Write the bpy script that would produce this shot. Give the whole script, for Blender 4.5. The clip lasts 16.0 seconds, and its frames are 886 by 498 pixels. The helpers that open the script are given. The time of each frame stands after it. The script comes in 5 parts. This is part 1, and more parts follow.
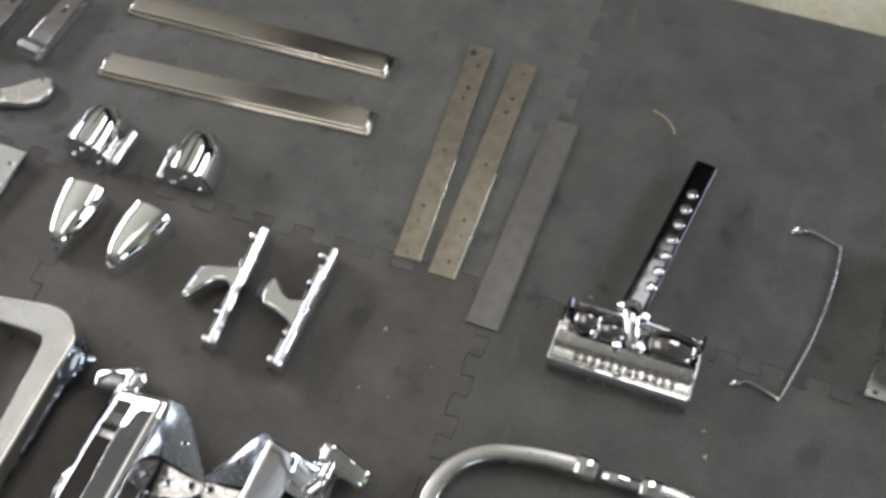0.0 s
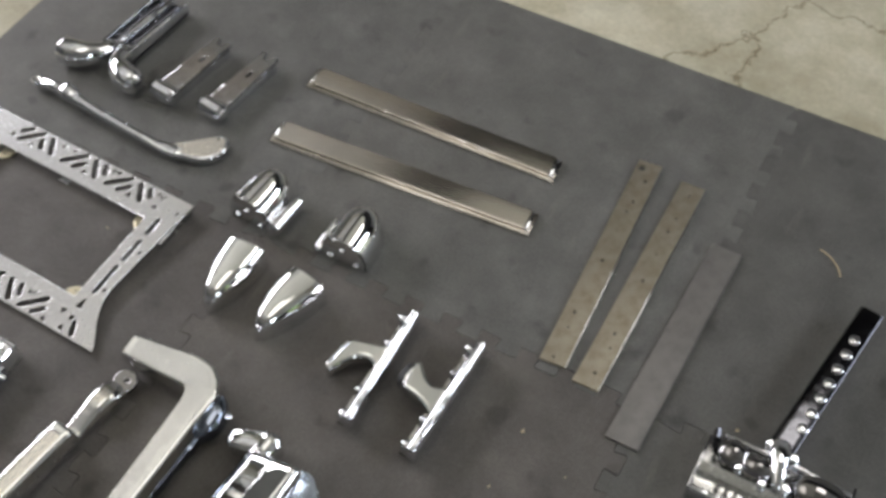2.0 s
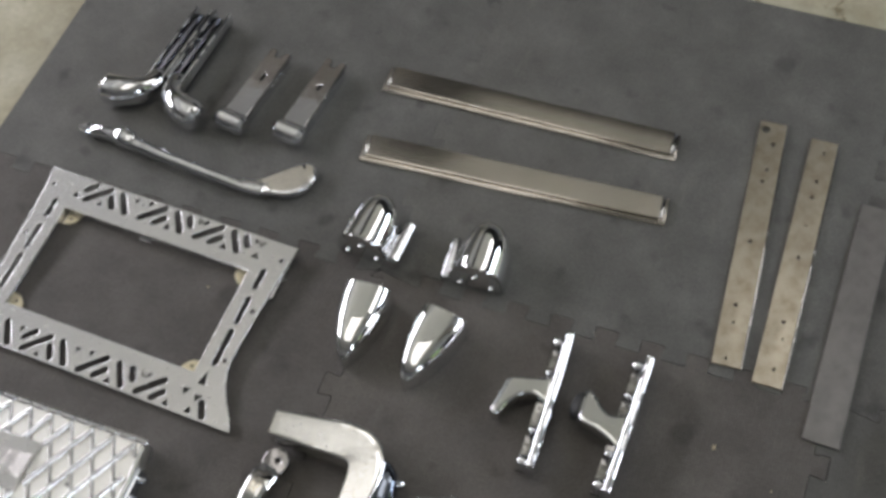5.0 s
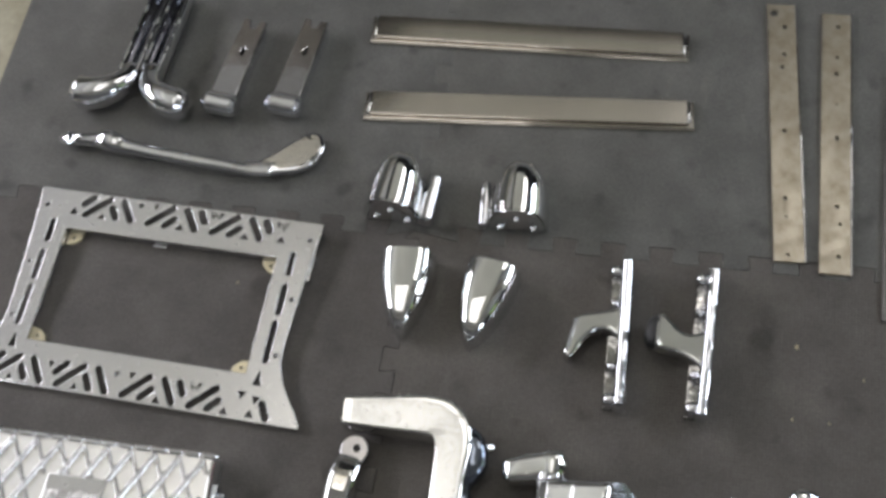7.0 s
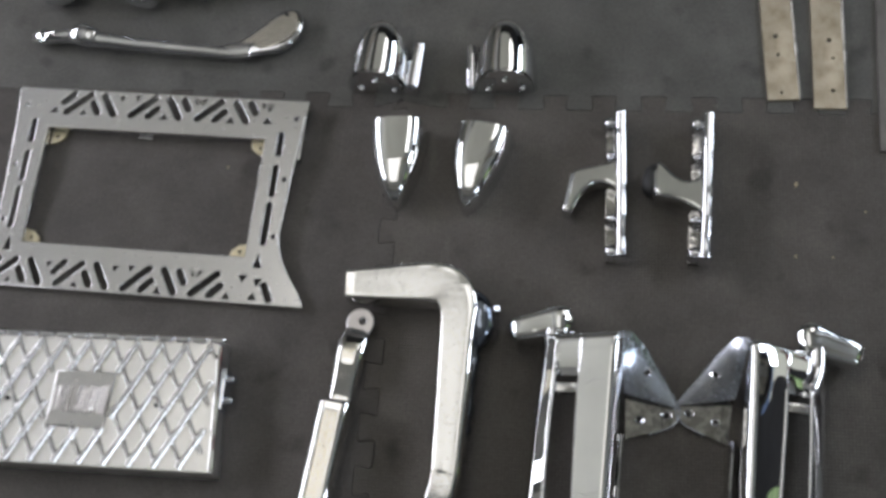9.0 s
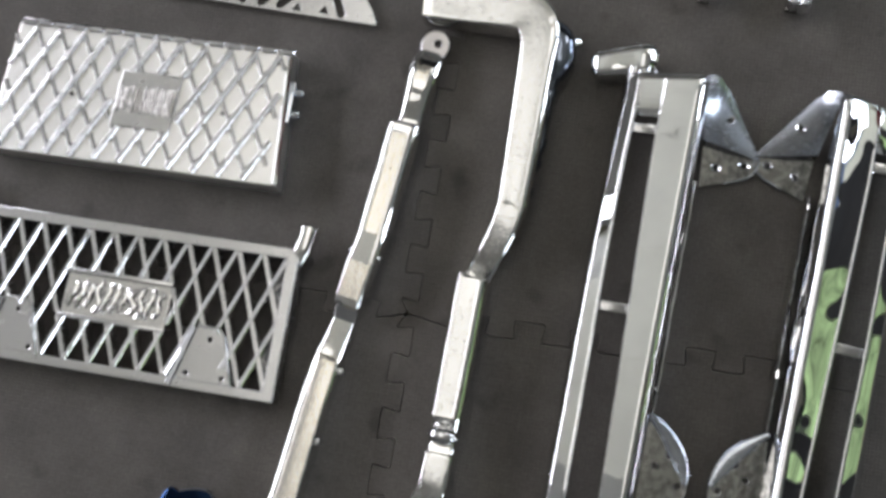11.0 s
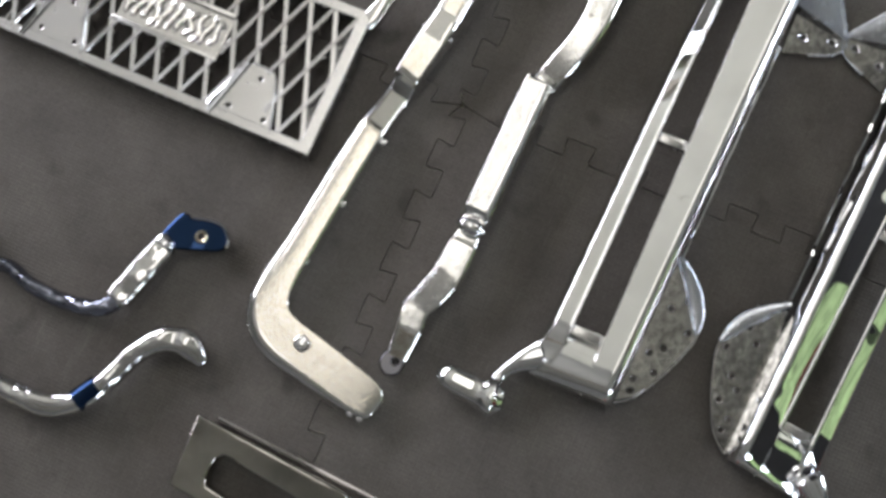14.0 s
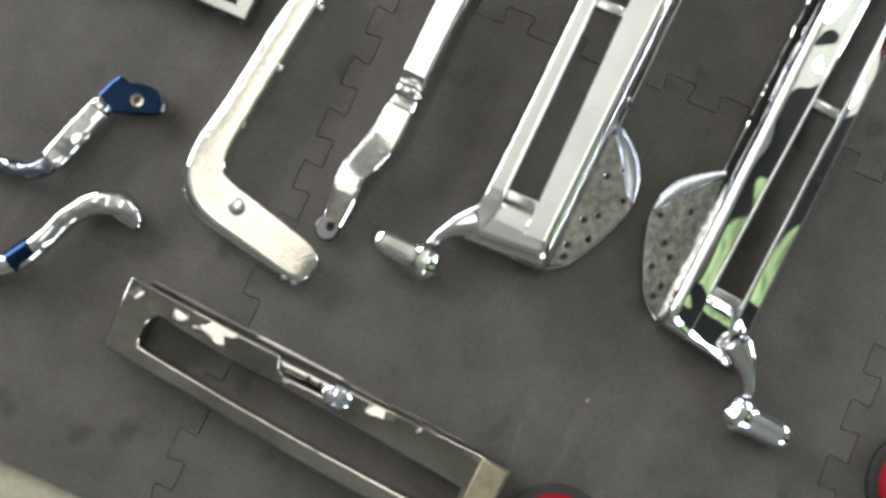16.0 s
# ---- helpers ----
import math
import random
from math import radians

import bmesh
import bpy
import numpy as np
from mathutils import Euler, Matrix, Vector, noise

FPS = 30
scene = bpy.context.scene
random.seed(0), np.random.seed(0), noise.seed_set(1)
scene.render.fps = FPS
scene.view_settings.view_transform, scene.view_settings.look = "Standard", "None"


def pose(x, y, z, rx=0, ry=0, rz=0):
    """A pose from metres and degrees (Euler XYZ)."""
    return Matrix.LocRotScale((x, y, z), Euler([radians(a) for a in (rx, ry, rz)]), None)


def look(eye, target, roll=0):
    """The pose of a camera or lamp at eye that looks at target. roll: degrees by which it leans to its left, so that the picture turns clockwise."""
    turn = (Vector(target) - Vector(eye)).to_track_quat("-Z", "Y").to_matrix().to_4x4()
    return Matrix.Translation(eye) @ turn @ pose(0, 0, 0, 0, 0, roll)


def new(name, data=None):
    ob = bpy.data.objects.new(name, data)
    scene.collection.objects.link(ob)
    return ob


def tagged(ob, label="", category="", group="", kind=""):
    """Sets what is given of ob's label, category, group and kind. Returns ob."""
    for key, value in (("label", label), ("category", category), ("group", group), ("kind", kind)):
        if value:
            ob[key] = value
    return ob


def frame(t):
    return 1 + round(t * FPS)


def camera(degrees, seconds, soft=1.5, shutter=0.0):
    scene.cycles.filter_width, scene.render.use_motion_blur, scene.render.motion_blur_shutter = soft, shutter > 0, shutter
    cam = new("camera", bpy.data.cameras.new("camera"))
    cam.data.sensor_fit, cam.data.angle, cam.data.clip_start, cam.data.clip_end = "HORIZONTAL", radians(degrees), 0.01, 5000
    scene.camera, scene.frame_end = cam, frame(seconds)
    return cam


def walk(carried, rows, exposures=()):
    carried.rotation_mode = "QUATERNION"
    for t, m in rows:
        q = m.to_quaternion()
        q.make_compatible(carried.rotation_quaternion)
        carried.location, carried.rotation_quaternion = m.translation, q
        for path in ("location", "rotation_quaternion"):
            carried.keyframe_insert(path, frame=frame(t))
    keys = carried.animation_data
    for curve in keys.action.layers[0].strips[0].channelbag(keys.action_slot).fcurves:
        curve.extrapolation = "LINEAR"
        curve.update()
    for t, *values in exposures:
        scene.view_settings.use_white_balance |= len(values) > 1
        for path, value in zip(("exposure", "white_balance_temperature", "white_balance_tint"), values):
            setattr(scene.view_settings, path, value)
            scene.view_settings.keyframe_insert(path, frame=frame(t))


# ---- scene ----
cam = camera(40.9, 16.0, soft=3.6)
PATH = [
    (0.0, 0.6048, 0.0141, 1.4680, 31.20, 1.05, 19.57),
    (0.5, 0.5874, 0.0196, 1.4719, 31.76, 1.86, 21.92),
    (1.0, 0.5655, 0.0006, 1.4727, 34.27, 0.84, 24.37),
    (1.5, 0.5531, -0.0158, 1.4577, 35.75, 0.64, 27.10),
    (2.0, 0.5373, -0.0200, 1.4509, 36.52, 0.55, 29.00),
    (2.5, 0.5236, -0.0348, 1.4529, 34.88, 1.13, 28.33),
    (3.0, 0.5314, -0.0618, 1.4407, 34.87, 2.14, 32.02),
    (3.5, 0.5438, -0.0425, 1.4280, 32.35, 2.70, 34.27),
    (4.0, 0.4307, -0.0096, 1.4324, 33.48, 2.93, 32.32),
    (4.5, 0.2651, 0.0345, 1.4377, 31.70, 3.04, 24.61),
    (4.7, 0.2330, 0.0652, 1.4394, 31.33, 3.05, 22.40),
    (6.8, 0.0138, 0.0931, 1.3935, 28.41, 3.88, 10.80),
    (7.0, 0.0248, 0.0951, 1.3928, 27.00, 5.00, 8.95),
    (7.5, 0.0216, 0.0980, 1.3948, 25.49, 6.62, 5.18),
    (8.0, 0.0165, 0.0884, 1.3891, 24.65, 7.43, 3.80),
    (8.5, 0.0227, 0.0820, 1.3820, 23.97, 7.33, 3.94),
    (9.0, 0.0233, 0.0655, 1.3621, 21.65, 6.64, 4.55),
    (9.5, 0.0232, 0.0511, 1.3386, 18.81, 6.27, 5.31),
    (10.0, 0.0143, 0.0411, 1.3253, 15.85, 7.41, 6.92),
    (10.2, 0.0119, 0.0492, 1.3275, 14.40, 7.76, 7.59),
    (12.3, -0.0656, -0.0330, 1.2957, 8.81, 5.58, 13.86),
    (12.5, -0.0453, -0.0574, 1.2916, 9.61, 5.91, 15.00),
    (13.0, -0.0661, -0.0908, 1.2882, 9.91, 4.46, 17.53),
    (13.5, -0.0520, -0.1217, 1.2792, 10.06, 4.23, 20.09),
    (14.0, -0.0589, -0.1577, 1.2732, 9.87, 2.83, 23.57),
    (14.5, -0.0516, -0.1924, 1.2644, 10.46, 1.62, 26.23),
    (15.0, -0.0505, -0.2229, 1.2563, 10.45, 0.66, 27.17),
    (15.5, 0.0044, -0.2024, 1.2585, 8.88, 2.50, 25.50),
    (16.0, 0.0184, -0.2154, 1.2586, 7.27, 1.83, 24.06),
]
walk(cam, [(t, pose(x, y, z, rx, ry, rz)) for t, x, y, z, rx, ry, rz in PATH],
     exposures=[(0.0, 0.11, 6400, 13), (2.5, 0.03, 6500, 13), (3.5, -0.12, 6350, 13), (4.5, -0.22, 6400, 13), (7.0, -0.17, 6350, 13), (7.5, -0.30, 6300, 13), (8.0, -0.36, 6250, 13), (8.5, -0.38, 6250, 13), (9.5, -0.50, 6250, 13), (10.0, -0.44, 6250, 13), (12.5, -0.03, 6350, 13), (15.0, 0.08, 6400, 13), (16.0, 0.38, 6400, 8)])

# ---- daylight, lamps ----
world = bpy.data.worlds.new("world")
scene.world = world
world.use_nodes = True
wn = world.node_tree
sky = wn.nodes.new("ShaderNodeTexSky")
sky.sky_type, sky.sun_disc = "NISHITA", False
sky.sun_elevation, sky.sun_rotation = radians(45), radians(225)
sky.dust_density, sky.ozone_density, sky.air_density = 7.0, 0.3, 0.7
wn.links.new(sky.outputs[0], wn.nodes["Background"].inputs[0])
wn.nodes["Background"].inputs[1].default_value = 0.15


def lamp(name, m, sx, sy, watts, colour):
    data = bpy.data.lights.new(name, "AREA")
    data.shape, data.size, data.size_y, data.energy, data.color = "RECTANGLE", sx, sy, watts, colour
    ob = new(name, data)
    ob.matrix_world = m
    return ob


sun = bpy.data.lights.new("sun", "SUN")
sun.energy, sun.angle, sun.color = 4.5, radians(0.6), (1.0, 0.95, 0.88)
new("sun", sun).matrix_world = look((-5, -5, 8), (0, 0, 1))
# area lamps added in unseen openings, west and east, to stand in for sky light
lamp("daylight_west", look((-3.95, 1.3, 1.76), (0, 0.5, 0.3)), 3.2, 0.85, 126, (0.96, 0.96, 1.0))
lamp("daylight_east", look((3.95, 3.30, 2.05), (0, 0.6, 0.5)), 1.3, 1.1, 48, (0.82, 0.90, 1.0))
lamp("daylight_east_middle", look((3.95, 1.85, 2.20), (0, 0.6, 0.5)), 0.7, 0.75, 34, (0.84, 0.91, 1.0))
lamp("daylight_east_near", look((3.95, -2.55, 2.05), (0, 0.3, 0.5)), 1.3, 1.1, 48, (0.82, 0.90, 1.0))


# ---- materials ----
def nodes_of(name):
    m = bpy.data.materials.new(name)
    m.use_nodes = True
    t = m.node_tree
    return m, t, t.nodes["Principled BSDF"]


def noise_node(t, scale, detail=4.0, rough=0.55, stretch=None, space="Object"):
    n = t.nodes.new("ShaderNodeTexNoise")
    n.inputs["Scale"].default_value, n.inputs["Detail"].default_value, n.inputs["Roughness"].default_value = scale, detail, rough
    c = t.nodes.new("ShaderNodeTexCoord")
    if stretch:
        mp = t.nodes.new("ShaderNodeMapping")
        mp.inputs["Scale"].default_value = stretch
        t.links.new(c.outputs[space], mp.inputs[0])
        t.links.new(mp.outputs[0], n.inputs["Vector"])
    else:
        t.links.new(c.outputs[space], n.inputs["Vector"])
    return n


def ramp(t, src, stops):
    r = t.nodes.new("ShaderNodeValToRGB")
    while len(r.color_ramp.elements) < len(stops):
        r.color_ramp.elements.new(0.5)
    for e, (p, c) in zip(r.color_ramp.elements, stops):
        e.position = p
        e.color = (*c, 1) if len(c) == 3 else c
    t.links.new(src, r.inputs[0])
    return r


def mix(t, a, b, fac, kind="MIX"):
    m = t.nodes.new("ShaderNodeMix")
    m.data_type, m.blend_type = "RGBA", kind
    for sock, v in ((m.inputs[6], a), (m.inputs[7], b), (m.inputs[0], fac)):
        if isinstance(v, (int, float)):
            sock.default_value = v
        elif isinstance(v, tuple):
            sock.default_value = (*v, 1)
        else:
            t.links.new(v, sock)
    return m.outputs[2]


def bump(t, bsdf, src, strength, dist):
    b = t.nodes.new("ShaderNodeBump")
    b.inputs["Strength"].default_value, b.inputs["Distance"].default_value = strength, dist
    t.links.new(src, b.inputs["Height"])
    t.links.new(b.outputs[0], bsdf.inputs["Normal"])
    return b


def metal(name, base, rough, rough2, grain=180.0, dull=0.75, bumps=0.0, bump_scale=400.0, stretch=None, wave=0.0010, speck=0.0, wave_scale=26.0):
    """A polished or worn metal: smears in its gloss, dull patches, and a fine relief where bumps is given."""
    m, t, b = nodes_of(name)
    b.inputs["Metallic"].default_value = 1.0
    big = noise_node(t, 14.0, 3.0)
    fine = noise_node(t, grain, 2.0, stretch=stretch)
    c = ramp(t, big.outputs[0], [(0.3, tuple(v * dull for v in base)), (0.62, base)])
    col = c.outputs[0]
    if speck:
        # sparkle of the pebbled relief, painted into the base colour as dark specks
        relief_shade = ramp(t, noise_node(t, bump_scale, 2.0).outputs[0], [(0.42, (1 - speck,) * 3), (0.58, (1, 1, 1))])
        col = mix(t, col, relief_shade.outputs[0], 1.0, "MULTIPLY")
    t.links.new(col, b.inputs["Base Color"])
    r = ramp(t, fine.outputs[0], [(0.35, (rough,) * 3), (0.75, (rough2,) * 3)])
    t.links.new(r.outputs[0], b.inputs["Roughness"])
    if bumps:
        n = noise_node(t, bump_scale, 2.0, stretch=stretch)
        bump(t, b, n.outputs[0], 1.0, bumps)
    else:
        n = noise_node(t, wave_scale, 1.2, stretch=stretch)
        bump(t, b, n.outputs[0], 0.4, wave)
    return m


CHROME = metal("chrome", (0.84, 0.85, 0.88), 0.015, 0.05, wave=0.0040)
MIRROR = metal("mirror_chrome", (0.81, 0.82, 0.82), 0.01, 0.04, dull=0.9, wave=0.0007)
GARDENMIRROR = metal("wavy_mirror_chrome", (0.86, 0.87, 0.89), 0.01, 0.03, dull=0.92, wave=0.016, wave_scale=17.0, stretch=(1.0, 0.5, 1.0))
# chrome whose dark reflections are put into its base colour
SHADED = metal("chrome_reflecting_dark", (0.34, 0.33, 0.33), 0.05, 0.10, wave=0.0015)
CHROME_BLUE = metal("chrome_blue_tint", (0.76, 0.80, 0.88), 0.02, 0.06)
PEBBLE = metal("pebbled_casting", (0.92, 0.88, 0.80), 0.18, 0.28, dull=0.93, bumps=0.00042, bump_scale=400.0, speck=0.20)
FLATCAST = metal("lightly_mottled_casting", (0.76, 0.76, 0.75), 0.20, 0.30, dull=0.88, bumps=0.00022, bump_scale=200.0, speck=0.06)
LEVERMETAL = metal("polished_lever_chrome", (0.84, 0.84, 0.83), 0.05, 0.11, dull=0.9, wave=0.0022)
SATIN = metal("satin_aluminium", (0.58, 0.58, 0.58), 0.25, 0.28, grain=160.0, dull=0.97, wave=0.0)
BRIGHTMARK = metal("bright_cast_marks", (0.92, 0.91, 0.90), 0.10, 0.20, dull=0.9, bumps=0.0004, bump_scale=150.0)
GRILLERIB = metal("highlit_grille_rib", (0.86, 0.85, 0.86), 0.07, 0.14, dull=0.9, wave=0.0010)
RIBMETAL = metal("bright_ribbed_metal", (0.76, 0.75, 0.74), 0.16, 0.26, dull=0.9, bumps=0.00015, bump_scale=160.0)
TRAYMETAL = metal("cast_tray_metal", (0.93, 0.92, 0.90), 0.30, 0.42, dull=0.9, bumps=0.0006, bump_scale=90.0)
BRUSHED = metal("brushed_stainless", (0.66, 0.62, 0.57), 0.13, 0.18, grain=300.0, dull=0.85, wave=0.00015)
BRIGHTSTEEL = metal("bright_stainless", (0.56, 0.53, 0.48), 0.08, 0.13, grain=300.0, dull=0.9, wave=0.00015)
DULLPLATE = metal("cloudy_chrome", (0.62, 0.61, 0.60), 0.05, 0.16, grain=60.0, dull=0.70, bumps=0.0006, bump_scale=110.0, speck=0.35)
DARKCHROME = metal("black_chrome", (0.10, 0.10, 0.11), 0.06, 0.16)
SMOKY = metal("smoky_bronze_chrome", (0.52, 0.50, 0.47), 0.02, 0.06, dull=0.60, wave=0.0036)
# chrome handle with the dark navy it reflects put into the colour
HANDLEBLUE = metal("navy_reflecting_chrome", (0.30, 0.32, 0.40), 0.02, 0.07, wave=0.022, wave_scale=55.0)
SWIRL = metal("swirled_mirror_chrome", (0.74, 0.74, 0.75), 0.015, 0.05, wave=0.014, wave_scale=38.0)
FOLDNAVY = metal("navy_chrome", (0.30, 0.34, 0.42), 0.03, 0.08, wave=0.006)
STRAPMETAL = metal("grey_mirror_plate", (0.58, 0.58, 0.60), 0.04, 0.10, dull=0.85, wave=0.0006)
# folded chrome, its blue-grey reflection put into the base colour
FOLDBLUE = metal("blue_grey_chrome", (0.74, 0.78, 0.86), 0.20, 0.30, wave=0.003)


def steel_bar_material(name, pale, brown, rough):
    m, t, b = nodes_of(name)
    b.inputs["Metallic"].default_value = 0.75
    spots, smear = noise_node(t, 45.0, 5.0, 0.65), noise_node(t, 9.0, 3.0, stretch=(1.0, 0.35, 1.0))
    k = ramp(t, spots.outputs[0], [(0.42, (0, 0, 0)), (0.70, (1, 1, 1))])
    k2 = ramp(t, smear.outputs[0], [(0.35, (0.75,) * 3), (0.7, (1.0,) * 3)])
    col = mix(t, mix(t, pale, brown, k.outputs[0]), k2.outputs[0], 1.0, "MULTIPLY")
    t.links.new(col, b.inputs["Base Color"])
    r = ramp(t, spots.outputs[0], [(0.3, (rough,) * 3), (0.7, (rough + 0.18,) * 3)])
    t.links.new(r.outputs[0], b.inputs["Roughness"])
    g = noise_node(t, 700.0, 2.0, stretch=(1.0, 0.05, 1.0))
    bump(t, b, g.outputs[0], 0.3, 0.0003)
    return m


OLDSTEEL = steel_bar_material("stained_steel", (0.41, 0.37, 0.295), (0.30, 0.255, 0.185), 0.28)
GREYSTEEL = steel_bar_material("grey_steel", (0.235, 0.225, 0.215), (0.205, 0.195, 0.185), 0.42)


def plain(name, colour, rough, metallic=0.0, vary=0.2, scale=60.0):
    m, t, b = nodes_of(name)
    n = noise_node(t, scale, 3.0)
    c = ramp(t, n.outputs[0], [(0.3, tuple(v * (1 - vary) for v in colour)), (0.7, tuple(min(1, v * (1 + vary)) for v in colour))])
    t.links.new(c.outputs[0], b.inputs["Base Color"])
    b.inputs["Roughness"].default_value, b.inputs["Metallic"].default_value = rough, metallic
    return m


# for the chrome eye plate: the deep blue it reflects is painted in
BLUEPLATE = metal("deep_blue_chrome", (0.021, 0.044, 0.108), 0.05, 0.12, wave=0.006)
BRASS = plain("yellowed_plating", (0.66, 0.60, 0.44), 0.3, 1.0)
RUBBER = plain("black_rubber", (0.02, 0.02, 0.02), 0.6)
REDLENS = plain("red_plastic", (0.35, 0.01, 0.02), 0.15)
# dark discs of this stand in for the shade inside holes
HOLEDARK = plain("shadowed_bore", (0.03, 0.03, 0.03), 0.5, 0.4)
DEBRIS = plain("debris", (0.45, 0.36, 0.24), 0.8)
PAINTWALL = plain("wall_paint", (0.25, 0.25, 0.25), 0.8, 0.0, 0.08, 3.0)
CEILPAINT = plain("ceiling_boards", (0.53, 0.53, 0.53), 0.8, 0.0, 0.15, 2.0)
PANELPAINT = plain("panel_paint", (0.82, 0.82, 0.78), 0.7, 0.0, 0.06, 3.0)
RAFTER = plain("rafter_wood", (0.34, 0.31, 0.27), 0.7, 0.0, 0.25, 8.0)
# near-black for added, unseen surfaces that chrome reflects as dark streaks
DARKWALL = plain("dark_reflection_boards", (0.018, 0.018, 0.020), 0.6, 0.0, 0.3, 3.0)
REDPAINT = plain("red_paint", (0.13, 0.008, 0.014), 0.4)
WHITEWALL = plain("white_reflector", (0.46, 0.49, 0.46), 0.8, 0.0, 0.10, 2.0)
GRASS = plain("lawn", (0.11, 0.26, 0.06), 0.9, 0.0, 0.4, 2.0)


def foliage_material():
    """Trees at the end of a garden: shaded hollows and sunlit leaves painted into the colour."""
    m, t, b = nodes_of("garden_trees")
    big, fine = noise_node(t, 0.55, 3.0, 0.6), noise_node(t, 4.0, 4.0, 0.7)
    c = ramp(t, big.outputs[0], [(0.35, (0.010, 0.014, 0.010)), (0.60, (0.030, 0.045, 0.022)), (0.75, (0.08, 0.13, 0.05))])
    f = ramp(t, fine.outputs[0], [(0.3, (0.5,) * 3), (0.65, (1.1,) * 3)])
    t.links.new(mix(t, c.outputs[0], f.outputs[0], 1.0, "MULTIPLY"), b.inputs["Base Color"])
    b.inputs["Roughness"].default_value = 0.9
    return m


TREES = foliage_material()
# hedge with dark hollows and sunlit leaves painted as colour variation
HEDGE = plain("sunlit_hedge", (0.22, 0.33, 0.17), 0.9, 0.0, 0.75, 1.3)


def foam_material(name, tone, mesh):
    """EVA foam: dusty dark grey with scuffs, pale dust smears, and a pressed weave."""
    m, t, b = nodes_of(name)
    big, mid, fine = noise_node(t, 2.6, 4.0, 0.6, space="Generated"), noise_node(t, 11.0, 5.0, 0.62), noise_node(t, 260.0, 3.0)
    info = t.nodes.new("ShaderNodeObjectInfo")
    base = ramp(t, mid.outputs[0], [(0.28, tuple(v * 0.72 for v in tone)), (0.52, tone), (0.80, tuple(v * 1.38 for v in tone))])
    dust = ramp(t, big.outputs[0], [(0.45, (0, 0, 0)), (0.80, (0.35, 0.35, 0.35))])
    col = mix(t, base.outputs[0], (0.135, 0.125, 0.11), dust.outputs[0])
    spots = noise_node(t, 17.0, 2.0, 0.4)
    sp = ramp(t, spots.outputs[0], [(0.28, (0.66,) * 3), (0.37, (1, 1, 1))])
    col = mix(t, col, sp.outputs[0], 1.0, "MULTIPLY")
    rub, where = noise_node(t, 26.0, 3.0, 0.6, stretch=(1.0, 0.22, 1.0)), noise_node(t, 3.1, 2.0)
    streak = ramp(t, rub.outputs[0], [(0.60, (0, 0, 0)), (0.74, (0.45, 0.45, 0.45))])
    patch = ramp(t, where.outputs[0], [(0.50, (0, 0, 0)), (0.64, (1, 1, 1))])
    col = mix(t, col, (0.185, 0.175, 0.155), mix(t, streak.outputs[0], patch.outputs[0], 1.0, "MULTIPLY"))
    grain = ramp(t, fine.outputs[0], [(0.3, (0.82,) * 3), (0.7, (1.16,) * 3)])
    col = mix(t, col, grain.outputs[0], 1.0, "MULTIPLY")
    c = t.nodes.new("ShaderNodeTexCoord")
    w1, w2 = t.nodes.new("ShaderNodeTexWave"), t.nodes.new("ShaderNodeTexWave")
    w1.bands_direction, w2.bands_direction = "X", "Y"
    for w in (w1, w2):
        w.inputs["Scale"].default_value = 78.0
        w.inputs["Distortion"].default_value = 0.6
        t.links.new(c.outputs["Object"], w.inputs["Vector"])
    weave = mix(t, w1.outputs[0], w2.outputs[0], 1.0, "MULTIPLY")
    # shade of the pressed weave, multiplied into the foam's colour
    relief_shade = ramp(t, weave, [(0.0, (1 - 0.16 * mesh,) * 3), (0.6, (1 + 0.10 * mesh,) * 3)])
    col = mix(t, col, relief_shade.outputs[0], 1.0, "MULTIPLY")
    tint = ramp(t, info.outputs["Random"], [(0.0, (0.93, 0.93, 0.94)), (1.0, (1.06, 1.05, 1.03))])
    col = mix(t, col, tint.outputs[0], 1.0, "MULTIPLY")
    t.links.new(col, b.inputs["Base Color"])
    b.inputs["Roughness"].default_value = 0.62
    b.inputs["Specular IOR Level"].default_value = 0.35
    relief = mix(t, fine.outputs[0], weave, mesh)
    bump(t, b, relief, 0.7, 0.0009)
    return m


FOAM = foam_material("foam_mat_dark", (0.110, 0.100, 0.0915), 0.75)
FOAM_COOL = foam_material("foam_mat_cool", (0.101, 0.0985, 0.091), 0.55)
FOAM_PALE = foam_material("foam_mat_pale", (0.119, 0.117, 0.109), 0.15)


